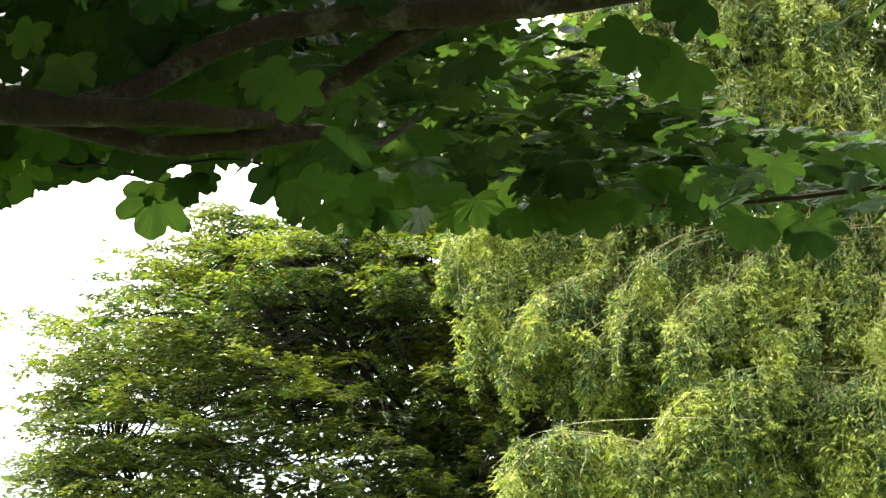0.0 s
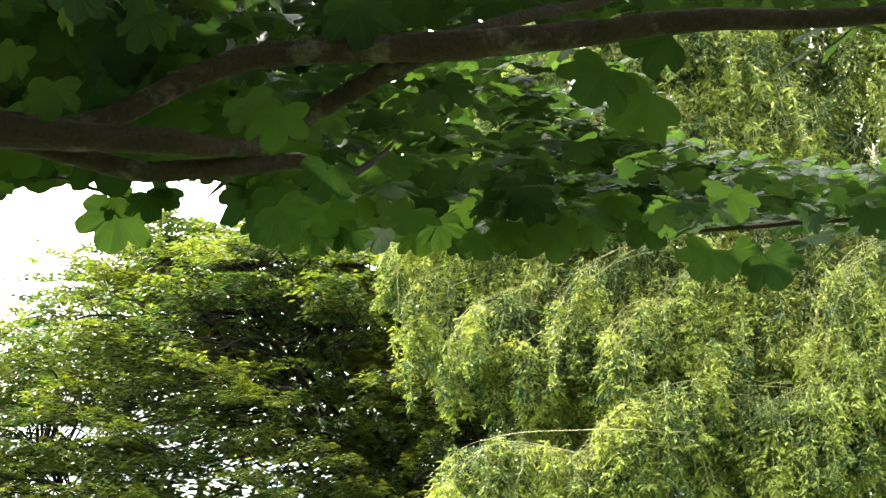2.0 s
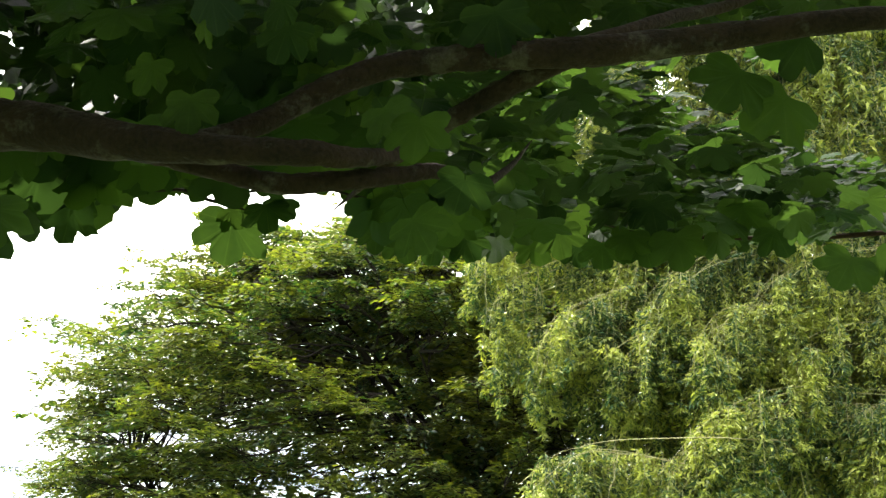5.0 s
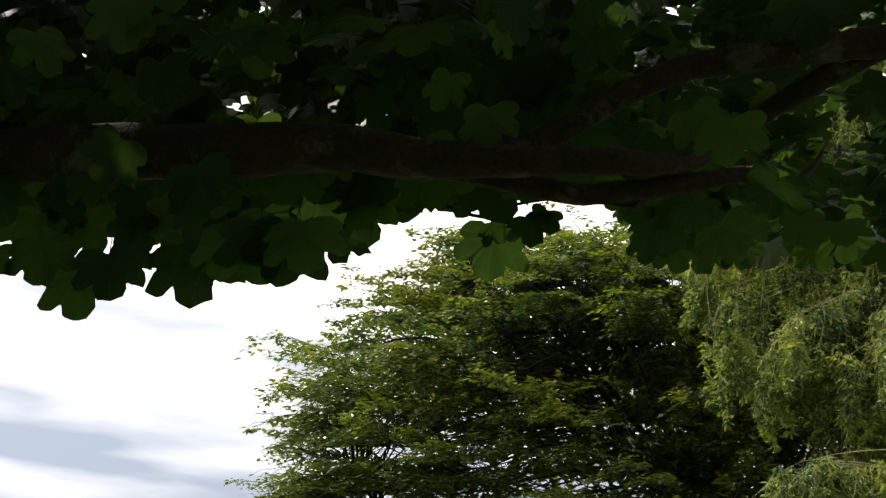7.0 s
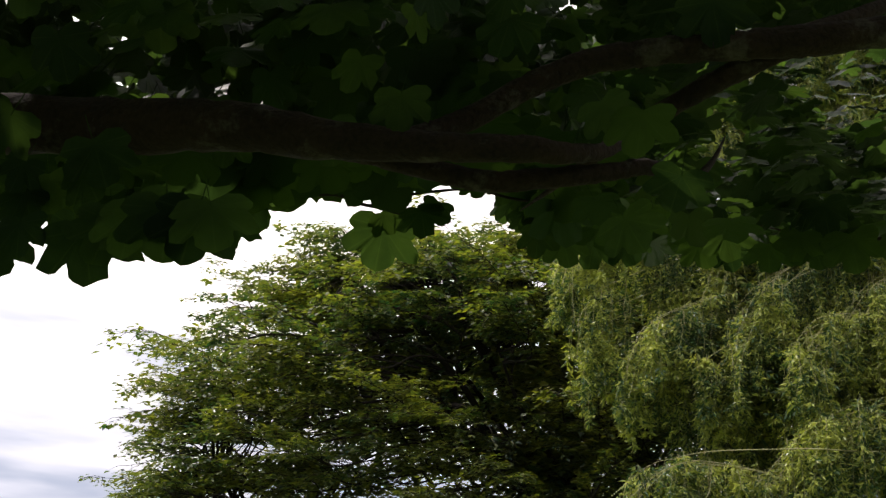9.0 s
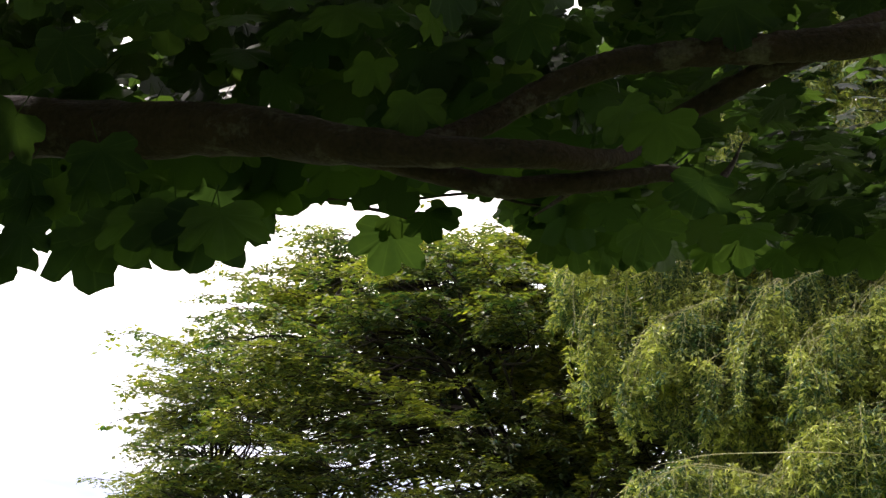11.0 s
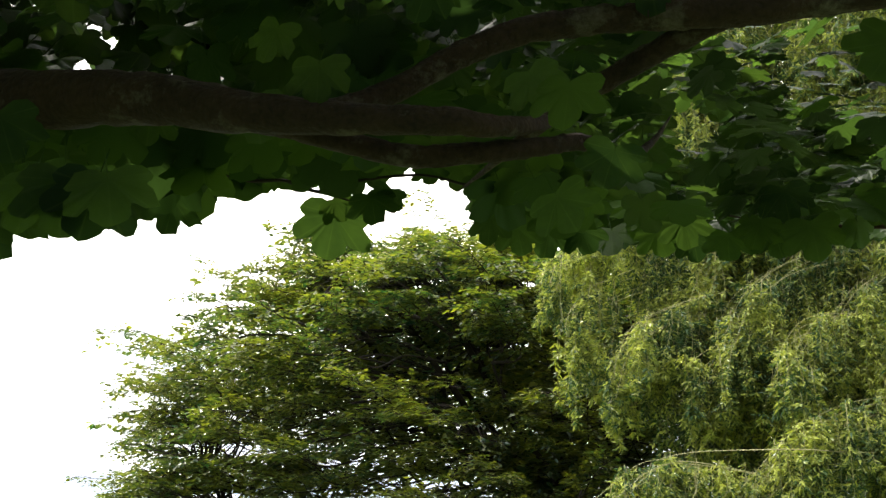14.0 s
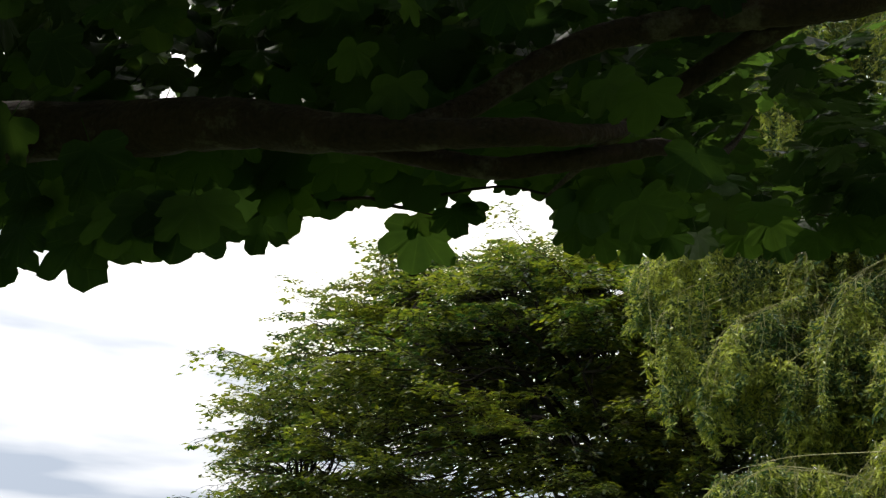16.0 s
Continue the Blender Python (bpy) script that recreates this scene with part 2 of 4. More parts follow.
def tube(line, sides=8, wobble=0.0, rng=None):
    """Verts and quads of a tube along rows of x, y, z, radius, closed by a narrow end."""
    line = np.asarray(line, float)
    way = np.gradient(line[:, :3], axis=0)
    way /= np.linalg.norm(way, axis=1, keepdims=True) + 1e-9
    side = np.cross(way, (0.13, 0.21, 0.97))
    side /= np.linalg.norm(side, axis=1, keepdims=True) + 1e-9
    other = np.cross(way, side)
    ang = np.linspace(0, 2 * np.pi, sides, endpoint=False)
    rad = line[:, 3:4] * np.ones((1, sides))
    if wobble and rng is not None:
        rad = rad * (1 + wobble * rng.normal(size=rad.shape))
    ring = line[:, None, :3] + rad[..., None] * (np.cos(ang)[None, :, None] * side[:, None] + np.sin(ang)[None, :, None] * other[:, None])
    n = len(line)
    a = np.arange(n - 1)[:, None] * sides + np.arange(sides)[None]
    b = np.arange(n - 1)[:, None] * sides + (np.arange(sides)[None] + 1) % sides
    faces = np.stack([a, b, b + sides, a + sides], -1).reshape(-1, 4)
    return ring.reshape(-1, 3), faces


def joined(pieces):
    verts, faces, base = [], [], 0
    for v, f in pieces:
        verts.append(v)
        faces.append(f + base)
        base += len(v)
    return np.vstack(verts), np.vstack(faces)


def unit(v):
    return v / (np.linalg.norm(v, axis=-1, keepdims=True) + 1e-9)


# ---- ground ----
g_n = 60
g_s = np.sign(np.linspace(-1, 1, g_n)) * np.abs(np.linspace(-1, 1, g_n)) ** 4 * 2500
gx, gy = np.meshgrid(g_s, g_s)
gz = 0.05 * np.sin(gx * 0.21) * np.cos(gy * 0.17) - 0.05
g_i = (np.arange(g_n - 1)[:, None] * g_n + np.arange(g_n - 1)[None]).ravel()
ground = new("ground", mesh_from_arrays("ground", np.stack([gx, gy, gz], -1).reshape(-1, 3), np.stack([g_i, g_i + 1, g_i + g_n + 1, g_i + g_n], -1), GRASS, True))
tagged(ground, "short green lawn under the trees", "lawn", kind="structure")


# ---- maple overhead ----
def maple_leaf_shape(seed):
    """A leaf of five blunt lobes with a stalk, about 1 long and 1.4 wide, its stalk's joint at the origin."""
    rng = np.random.default_rng(seed)
    half = [(-80, 0.15), (-45, 0.46), (-26, 0.66), (-12, 0.76), (0, 0.78), (8, 0.73), (14, 0.67), (19, 0.74), (24, 0.88), (30, 0.98), (38, 1.03), (46, 1.01), (51, 0.93), (55, 0.80), (59, 0.72), (63, 0.79), (67, 0.92), (73, 1.01), (82, 1.05), (90, 1.08)]
    right = [(radians(a), r * (1 + rng.normal() * 0.025)) for a, r in half]
    left = [(math.pi - a, r * (1 + rng.normal() * 0.03)) for a, r in right[:-1]][::-1]
    rim = right + left
    pts = [(0, 0, 0)]
    for k, (a, r) in enumerate(rim):
        x, y = 1.12 * r * math.cos(a), r * math.sin(a)
        pts.append((x, y, -0.16 * r * r + 0.03 * rng.normal() * r))
    n = len(rim)
    faces = [(0, 1 + k, 1 + (k + 1) % n) for k in range(n)]
    b = len(pts)
    s = 0.011
    for q in ((0, 0), (0.1 * rng.normal(), -0.75)):
        pts += [(q[0] - s, q[1], 0.0 - 0.1 * q[1]), (q[0] + s, q[1], 0.0 - 0.1 * q[1]), (q[0], q[1], -2 * s - 0.1 * q[1])]
    for k in range(3):
        j = (k + 1) % 3
        faces += [(b + k, b + j, b + 3 + j), (b + k, b + 3 + j, b + 3 + k)]
    return np.array(pts, float), np.array(faces)


MAPLE_SHAPES = [maple_leaf_shape(k) for k in (1, 2, 3, 4, 5)]
maple = thing("maple_tree", (-2.5, 1.7, 0), "maple with brown limbs and broad lobed dark green leaves", "tree")
_r = np.random.default_rng(11)


def limb(name, points, steps, parent, mat, sides=14, wobble=0.05, label=""):
    v, f = tube(smooth_line(points, steps), sides, wobble, _r)
    return part(name, mesh_from_arrays(name, v, f, mat, True), parent, label)


limb("trunk", [(-2.5, 1.7, -0.1, 0.27), (-2.49, 1.7, 0.7, 0.2), (-2.46, 1.68, 1.6, 0.17), (-2.42, 1.65, 2.3, 0.16), (-2.4, 1.55, 3.4, 0.12), (-2.3, 1.4, 4.7, 0.09), (-2.25, 1.3, 6.4, 0.03)], 6, maple, MAPLE_BARK, 14)
limb("limb", [(-2.42, 1.65, 2.2, 0.09), (-1.8, 1.56, 2.42, 0.07), (-1.1, 1.48, 2.535, 0.052), (-0.6, 1.45, 2.50, 0.043), (-0.4, 1.43, 2.478, 0.037), (-0.25, 1.41, 2.437, 0.029), (-0.09, 1.4, 2.41, 0.021), (0.03, 1.4, 2.4, 0.0185), (0.1, 1.43, 2.405, 0.014), (0.15, 1.52, 2.46, 0.009), (0.16, 1.65, 2.56, 0.005), (0.17, 1.8, 2.7, 0.001)], 8, maple, MAPLE_BARK)
limb("limb", [(-0.3, 1.42, 2.435, 0.014), (-0.2, 1.42, 2.42, 0.016), (-0.13, 1.45, 2.41, 0.0155), (-0.03, 1.47, 2.39, 0.0155), (0.06, 1.48, 2.395, 0.0145), (0.14, 1.50, 2.41, 0.013), (0.20, 1.53, 2.43, 0.0115), (0.25, 1.6, 2.44, 0.008), (0.29, 1.7, 2.52, 0.005), (0.32, 1.8, 2.62, 0.001)], 8, maple, MAPLE_BARK)
limb("limb", [(-0.24, 1.41, 2.425, 0.014), (-0.17, 1.42, 2.43, 0.0155), (-0.12, 1.44, 2.45, 0.0163), (-0.05, 1.45, 2.48, 0.017), (0.04, 1.45, 2.53, 0.018), (0.12, 1.45, 2.56, 0.019), (0.21, 1.45, 2.57, 0.0195), (0.29, 1.45, 2.572, 0.020), (0.38, 1.45, 2.572, 0.0225), (0.46, 1.45, 2.575, 0.0225), (0.62, 1.45, 2.588, 0.0194), (0.78, 1.42, 2.585, 0.0167), (0.98, 1.4, 2.57, 0.0135), (1.3, 1.35, 2.56, 0.010), (1.8, 1.3, 2.6, 0.003)], 8, maple, MAPLE_BARK)
limb("limb", [(0.34, 1.45, 2.57, 0.011), (0.38, 1.46, 2.585, 0.012), (0.46, 1.5, 2.63, 0.0113), (0.55, 1.55, 2.69, 0.0108), (0.69, 1.65, 2.79, 0.0088), (1.0, 1.8, 3.05, 0.003)], 8, maple, MAPLE_BARK)
limb("limb", [(0.44, 1.455, 2.58, 0.012), (0.38, 1.47, 2.57, 0.0152), (0.32, 1.5, 2.56, 0.0163), (0.27, 1.53, 2.55, 0.0157), (0.2, 1.56, 2.525, 0.0141), (0.13, 1.6, 2.5, 0.011), (0.06, 1.68, 2.49, 0.006), (-0.02, 1.8, 2.5, 0.001)], 8, maple, MAPLE_BARK)
limb("twig", [(0.44, 2.65, 2.84, 0.0015), (0.54, 2.6, 2.79, 0.003), (0.64, 2.56, 2.76, 0.004), (0.87, 2.5, 2.725, 0.0055), (1.04, 2.45, 2.71, 0.0055), (1.18, 2.4, 2.7, 0.006), (1.36, 2.3, 2.66, 0.005), (1.7, 2.2, 2.65, 0.003)], 8, maple, RED_TWIG, 6, 0.02, "thin red-brown twig")
limb("twig", [(-0.69, 2.4, 2.88, 0.0045), (-0.6, 2.38, 2.84, 0.004), (-0.51, 2.37, 2.83, 0.004), (-0.43, 2.37, 2.8, 0.0036), (-0.36, 2.37, 2.82, 0.0036), (-0.25, 2.37, 2.83, 0.0034), (-0.18, 2.36, 2.82, 0.003), (-0.1, 2.35, 2.79, 0.003), (-0.02, 2.4, 2.8, 0.002)], 8, maple, DARK_BARK, 6, 0.02, "thin dark twig")
limb("twig", [(-0.51, 2.37, 2.83, 0.003), (-0.46, 2.38, 2.81, 0.003), (-0.41, 2.39, 2.8, 0.0026), (-0.37, 2.4, 2.79, 0.002)], 6, maple, DARK_BARK, 6, 0.02, "thin dark twig")

# Underside of the leaf mass: slope up from the place beneath the tree, along the slope sideways.
EDGE_U = np.array([-1.6, -0.9, -0.773, -0.695, -0.577, -0.536, -0.473, -0.432, -0.40, -0.364, -0.30, -0.26, -0.24, -0.21, -0.185, -0.17, -0.15, -0.056, 0.06, 0.15, 0.22, 0.28, 0.37, 0.8])
EDGE_V = np.array([0.535, 0.53, 0.525, 0.513, 0.487, 0.480, 0.488, 0.500, 0.510, 0.516, 0.512, 0.515, 0.535, 0.540, 0.535, 0.475, 0.452, 0.438, 0.432, 0.426, 0.428, 0.430, 0.422, 0.415])
HEART = np.array([0.33, 0.0, 1.63])


def under(p):
    """How far a place lies above the leaf mass's underside, and its slopes seen from below the tree."""
    d = np.maximum(p[:, 1], 0.3)
    u, v = (p[:, 0] - HEART[0]) / d, (p[:, 2] - HEART[2]) / d
    return (v - np.interp(u, EDGE_U, EDGE_V)) * d, u, v


def leaf_spots(n, low, high, rng, depth):
    p = rng.uniform(low, high, (n, 3))
    above, u, v = under(p)
    keep = (above > 0.05) & (rng.random(n) < np.exp(-np.maximum(above - 0.3, 0) / depth))
    low = np.interp(u, [0.02, 0.07, 0.12, 0.19, 0.22, 0.38, 0.7], [0.625, 0.600, 0.565, 0.550, 0.520, 0.500, 0.48])
    window = (u > 0.02) & (u < 0.7) & (v > low) & (v < 0.66)
    small = ((np.abs(u - 0.011) < 0.016) & (v > 0.518) & (v < 0.57)) | ((np.abs(u + 0.12) < 0.014) & (np.abs(v - 0.475) < 0.012))
    window &= (rng.random(n) > np.interp(u, [0.05, 0.085, 0.11, 0.22], [0.95, 0.75, 0.3, 0.15])) | (u > 0.22) | (u < 0)
    return p[keep & ~window & ~small]


# small gaps through the leaf mass, as slopes
GAPS = [(-0.588, 0.700, 0.0), (-0.635, 0.688, 0.0), (-0.79, 0.726, 0.003), (-0.575, 0.639, 0.002), (-0.342, 0.650, 0.003), (-0.478, 0.639, 0.004), (-0.122, 0.691, 0.005), (0.018, 0.548, 0.015), (0.040, 0.545, 0.010), (-0.588, 0.645, 0.003), (-0.59, 0.688, 0.004), (-0.585, 0.696, 0.004), (-0.555, 0.677, 0.005), (-0.205, 0.487, 0.022), (-0.228, 0.478, 0.012), (-0.178, 0.493, 0.008), (-0.42, 0.575, 0.0), (-0.64, 0.60, 0.0), (-0.69, 0.731, 0.003), (-0.527, 0.70, 0.0), (-0.40, 0.615, 0.002), (-0.358, 0.65, 0.0),
        (-0.78, 0.708, 0.002), (-0.331, 0.65, 0.001), (-0.30, 0.673, 0.001), (-0.188, 0.681, -0.002), (-0.854, 0.523, 0.002), 
        (-0.321, 0.658, -0.004), (-0.254, 0.642, -0.004), (-0.379, 0.613, -0.004), (-0.446, 0.650, -0.003),
        (-0.546, 0.579, -0.002), (-0.438, 0.571, 0.0), (-0.479, 0.638, 0.0), (-0.617, 0.629, 0.0), (-0.646, 0.725, 0.002), (-0.171, 0.579, -0.004), (-0.221, 0.546, -0.003)]


SHAFTS = [((0.35, 2.4, 2.67), 0.05), ((-0.44, 2.5, 2.78), 0.08), ((-0.57, 2.0, 2.68), 0.06), ((-0.65, 1.9, 2.58), 0.06), ((0.67, 2.2, 3.06), 0.07), ((0.52, 2.2, 3.0), 0.06), ((0.26, 2.2, 2.91), 0.05), ((1.14, 2.3, 2.58), 0.09), ((1.18, 2.22, 3.02), 0.11), ((0.58, 2.4, 3.1), 0.07), ((1.13, 2.3, 2.6), 0.06), ((1.45, 2.5, 2.78), 0.10), ((0.9, 3.4, 3.2), 0.12), ((1.8, 3.3, 3.15), 0.2), ((0.45, 2.9, 3.0), 0.08), ((1.2, 4.2, 3.7), 0.2), ((0.85, 2.45, 2.70), 0.05), ((0.1, 2.6, 2.9), 0.06), ((1.5, 3.6, 3.35), 0.12), ((0.62, 3.6, 3.5), 0.1)]


def clear_of_gaps(spots, turns, sizes):
    """True for the leaves that cover none of the gaps."""
    mid = spots + turns[:, :, 1] * (0.45 * sizes)[:, None]
    d = np.maximum(mid[:, 1], 0.3)
    u, v = (mid[:, 0] - HEART[0]) / d, (mid[:, 2] - HEART[2]) / d
    ok = np.ones(len(spots), bool)
    for gu, gv, r in GAPS:
        ok &= (np.hypot(u - gu, v - gv) > r + 0.5 * sizes / d) | (mid[:, 1] < 0.5)
    # shafts that let sun down on to the open side
    for place, r in SHAFTS:
        off = spots - np.array(place)
        far = off @ np.array(SUN_WAY)
        ok &= (far < 0.07) | (np.linalg.norm(off - far[:, None] * np.array(SUN_WAY), axis=1) > r + 0.85 * sizes)
    return ok


def leaf_turns(spots, rng):
    """Leaves held flat inside the mass, drooping along its underside and on the shaded side."""
    n = len(spots)
    above, u, v = under(spots)
    hang = np.clip(1.0 - above / np.interp(u, [-0.1, 0.05], [0.35, 0.1]), 0, 1) * 0.9 + 0.45 * (u < -0.08)
    a = rng.uniform(0, 2 * np.pi, n)
    tip = np.stack([np.cos(a), np.sin(a), -np.abs(rng.normal(0.15, 0.3, n)) - 0.1 - 1.6 * hang], -1)
    normal = np.stack([rng.normal(0, 0.33, n), rng.normal(-0.12, 0.33, n) - 1.3 * hang, np.ones(n)], -1)
    # on the open side the leaves lie like shingles, their tips outwards and down
    open_side = (u > 0.0) & (spots[:, 1] > 2.3) & (rng.random(n) < 0.6)
    lap = np.stack([rng.normal(0, 0.55, n), -1 + rng.normal(0, 0.35, n), -0.55 + rng.normal(0, 0.2, n)], -1)
    flat = np.stack([rng.normal(-0.1, 0.22, n), rng.normal(-0.42, 0.25, n), np.ones(n)], -1)
    tip = np.where(open_side[:, None], lap, tip)
    normal = np.where(open_side[:, None], flat, normal)
    return frames_from(tip, normal)


def leaf_mass(name, spots, sizes, rng, label="", shapes=MAPLE_SHAPES):
    pieces = []
    pick = rng.integers(0, len(shapes), len(spots))
    turns = leaf_turns(spots, rng)
    ok = clear_of_gaps(spots, turns, sizes)
    spots, sizes, turns, pick = spots[ok], sizes[ok], turns[ok], pick[ok]
    for k, (shape, faces) in enumerate(shapes):
        m = pick == k
        if m.any():
            pieces.append(spread(shape, faces, turns[m], spots[m], sizes[m]))
    v, f = joined(pieces)
    return part(name, mesh_from_arrays(name, v, f, MAPLE_LEAF, True), maple, label, "stuff")


FRINGE = [
    (-0.45, 1.28, 2.275, 0.062, -8), (-0.33, 1.24, 2.255, 0.058, 14), (-0.52, 1.36, 2.30, 0.06, -18), (-0.74, 1.44, 2.325, 0.06, 6),
    (-0.82, 1.48, 2.322, 0.071, 10), (-0.94, 1.42, 2.342, 0.055, -5), (-0.85, 1.42, 2.347, 0.061, 8), (-0.58, 1.4, 2.307, 0.073, 12),
    (-0.68, 1.4, 2.322, 0.051, 0), (-0.4, 1.27, 2.272, 0.068, 0), (-0.36, 1.27, 2.262, 0.063, -15), (-0.48, 1.33, 2.307, 0.063, 20),
    (-0.65, 2.12, 2.668, 0.066, -12), (-1.05, 1.45, 2.352, 0.067, -15), (-0.63, 1.46, 2.342, 0.061, -30),
    (-0.43, 2.5, 2.805, 0.098, -15), (-0.425, 2.47, 2.825, 0.052, 35), (-0.32, 2.4, 2.795, 0.062, 12), (-0.285, 2.42, 2.82, 0.045, -20), (-0.2, 2.42, 2.875, 0.045, 10), (-0.13, 2.42, 2.87, 0.05, -15), (-0.09, 2.4, 2.83, 0.04, 20), (-0.22, 2.46, 2.935, 0.05, -15), (-0.15, 2.46, 2.94, 0.055, 10), (-0.08, 2.46, 2.93, 0.05, 25), (-0.05, 2.36, 2.715, 0.055, -12),
    (0, 2.4, 2.710, 0.058, 15), (0.06, 2.5, 2.750, 0.062, -10), (0.13, 2.5, 2.745, 0.055, 20), (0.19, 2.6, 2.785, 0.065, 0), (0.38, 2.9, 2.890, 0.055, 8),
    (0.29, 2.45, 2.710, 0.058, 20), (0.345, 2.38, 2.705, 0.058, 8), (0.44, 2.5, 2.720, 0.060, 0), (0.53, 2.46, 2.710, 0.060, 15),
    (0.6, 2.4, 2.690, 0.070, 10), (0.8, 2.35, 2.680, 0.060, 25), (0.5, 2.42, 2.710, 0.055, -20), (1.32, 2.3, 2.66, 0.055, 10),
    (0.87, 2, 2.465, 0.058, -30), (0.92, 2.02, 2.475, 0.045, 40), (0.97, 2, 2.450, 0.060, 30)]
FRONT = [
    (0.765, 1.9, 2.735, 0.088, -48), (0.68, 1.82, 2.745, 0.078, -35), (0.79, 1.8, 2.80, 0.080, -80), (0.19, 1.38, 2.43, 0.055, -12), (0.14, 1.40, 2.46, 0.045, 30), (0.29, 1.41, 2.62, 0.06, 10),
    (-0.132, 1.37, 2.475, 0.05, -5), (0.24, 1.5, 2.40, 0.050, -20), (0.16, 1.55, 2.36, 0.052, 25),
    (0.55, 2.4, 2.77, 0.062, 10), (0.74, 2.38, 2.75, 0.066, -15), (0.98, 2.32, 2.73, 0.06, 20), (1.25, 2.25, 2.69, 0.066, -5), (0.84, 2.42, 2.74, 0.055, 30), (0.36, 3.0, 2.94, 0.049, 0)]
LEAF_MESHES = [mesh_from_arrays("leaf", v, f, MAPLE_PIECE, True) for v, f in MAPLE_SHAPES]


def single_leaf(place, turn, size, k):
    ob = part("leaf", LEAF_MESHES[k % len(LEAF_MESHES)], maple)
    ob.matrix_basis = Matrix.Translation(place) @ Matrix(turn.tolist()).to_4x4() @ Matrix.Scale(size, 4)
    return ob


def hanging_leaf(x, y, z, size, roll, k, rng):
    """A leaf that hangs with its face outwards, its tip roll degrees from straight down."""
    r = radians(roll)
    tip = np.array([[math.sin(r), 0.05 + 0.16 * rng.normal(), -math.cos(r)]])
    normal = np.array([[0.16 * rng.normal(), -1.0, 0.0]])
    single_leaf((x, y, z), frames_from(tip, normal)[0], size, k)


for k, row in enumerate(FRINGE + FRONT):
    hanging_leaf(*row, k, _r)

def sunlit_leaf(x, y, z, size, turn, k):
    """A leaf spread flat to the sun, its tip outwards and down."""
    t = radians(turn)
    tip = np.array([[math.sin(t), -math.cos(t), -0.45]])
    single_leaf((x, y, z), frames_from(tip, np.array([[-0.42, 0.15, 0.9]]))[0], size, k)


for k, row in enumerate([(1.13, 2.3, 2.62, 0.06, 20), (1.19, 2.28, 2.61, 0.05, -40), (1.07, 2.33, 2.63, 0.05, 60), (1.16, 2.2, 3.06, 0.06, 10), (1.22, 2.22, 3.04, 0.062, -35), (1.27, 2.2, 3.07, 0.058, 50),
                         (1.13, 2.25, 3.02, 0.05, -10), (0.67, 2.2, 3.07, 0.055, 25), (0.62, 2.22, 3.04, 0.05, -30), (0.52, 2.2, 3.01, 0.06, 0), (0.47, 2.22, 3.0, 0.045, 45), (0.26, 2.2, 2.92, 0.055, -15), (0.9, 2.42, 2.70, 0.05, 15),
                         (-0.57, 2.0, 2.69, 0.045, 20), (-0.53, 2.03, 2.67, 0.04, -40), (-0.65, 1.9, 2.58, 0.045, 0)]):
    sunlit_leaf(*row, k)

# leaves that hang before the long limb
for k in range(2):
    x = -1.05 + 0.36 * k + 0.03 * _r.normal()
    up = 0.055 if k % 3 == 0 else -0.02
    hanging_leaf(x, 1.36 + 0.02 * _r.normal(), float(np.interp(x, [-1.1, -0.4, 0.1], [2.53, 2.46, 2.39])) + up, _r.uniform(0.045, 0.062), float(_r.uniform(-50, 50)), k, _r)

# leaves that hang below the long limb, over the open sky
for k in range(34):
    x = -1.3 + 0.78 * (k + _r.random()) / 34
    hanging_leaf(x, _r.uniform(1.36, 1.56), _r.uniform(2.395, 2.45) + (0.05 if x < -0.95 else 0.0), _r.uniform(0.042, 0.06), float(_r.uniform(-40, 40)), k, _r)

# leaf mass behind and above the limbs; smaller leaves on the open side
_spots = leaf_spots(33000, (-2.4, 1.6, 2.2), (2.6, 5.0, 4.9), _r, 0.7)
_few = leaf_spots(500, (-1.6, 1.02, 2.2), (0.1, 1.36, 2.9), _r, 0.5)
_few = _few[(_few[:, 2] > 2.5) & (_r.random(len(_few)) < 0.45)]
_a, _u, _v = under(_spots)
_lay = np.array([noise.noise(Vector(q * (2.2, 2.2, 9.0))) for q in _spots])
_spots = _spots[(_u < 0.0) | ((_lay > -0.32) & ((_spots[:, 1] > 2.5) | (_r.random(len(_spots)) < 0.6)))]
_top = _r.uniform((0.1, 1.55, 2.6), (2.2, 3.2, 4.2), (11000, 3))
_a, _u, _v = under(_top)
_top = _top[(_u > -0.10) & (_u < 0.7) & (_v > 0.675) & (_v < 0.80)]
_band = _r.uniform((0.4, 2.35, 2.5), (2.7, 4.4, 4.2), (11000, 3))
_a, _u, _v = under(_band)
_low = np.interp(_u, [0.02, 0.07, 0.12, 0.19, 0.22, 0.38, 0.7], [0.61, 0.59, 0.555, 0.54, 0.51, 0.492, 0.47])
_band = _band[(_u > 0.04) & (_u < 0.65) & (_a > 0.04) & (_v < _low)]
_spots = np.vstack([_spots, _top, _band[:1500]])
_spots = np.vstack([_few, _spots[np.argsort(_spots[:, 1])]])
_size = _r.uniform(0.75, 1.15, len(_spots)) * np.interp(_spots[:, 1], [1.2, 1.6, 2.4], [0.05, 0.058, 0.078]) * np.interp(_spots[:, 0] - 0.2 * _spots[:, 1], [-1.2, -0.8, -0.4, 0.0, 0.4], [1.25, 1.15, 1.0, 0.72, 0.6])
_turns = leaf_turns(_spots[:263], _r)
_ok = clear_of_gaps(_spots[:263], _turns, _size[:263])
for k in np.flatnonzero(_ok).tolist():
    single_leaf(_spots[k], _turns[k], float(_size[k]), k)
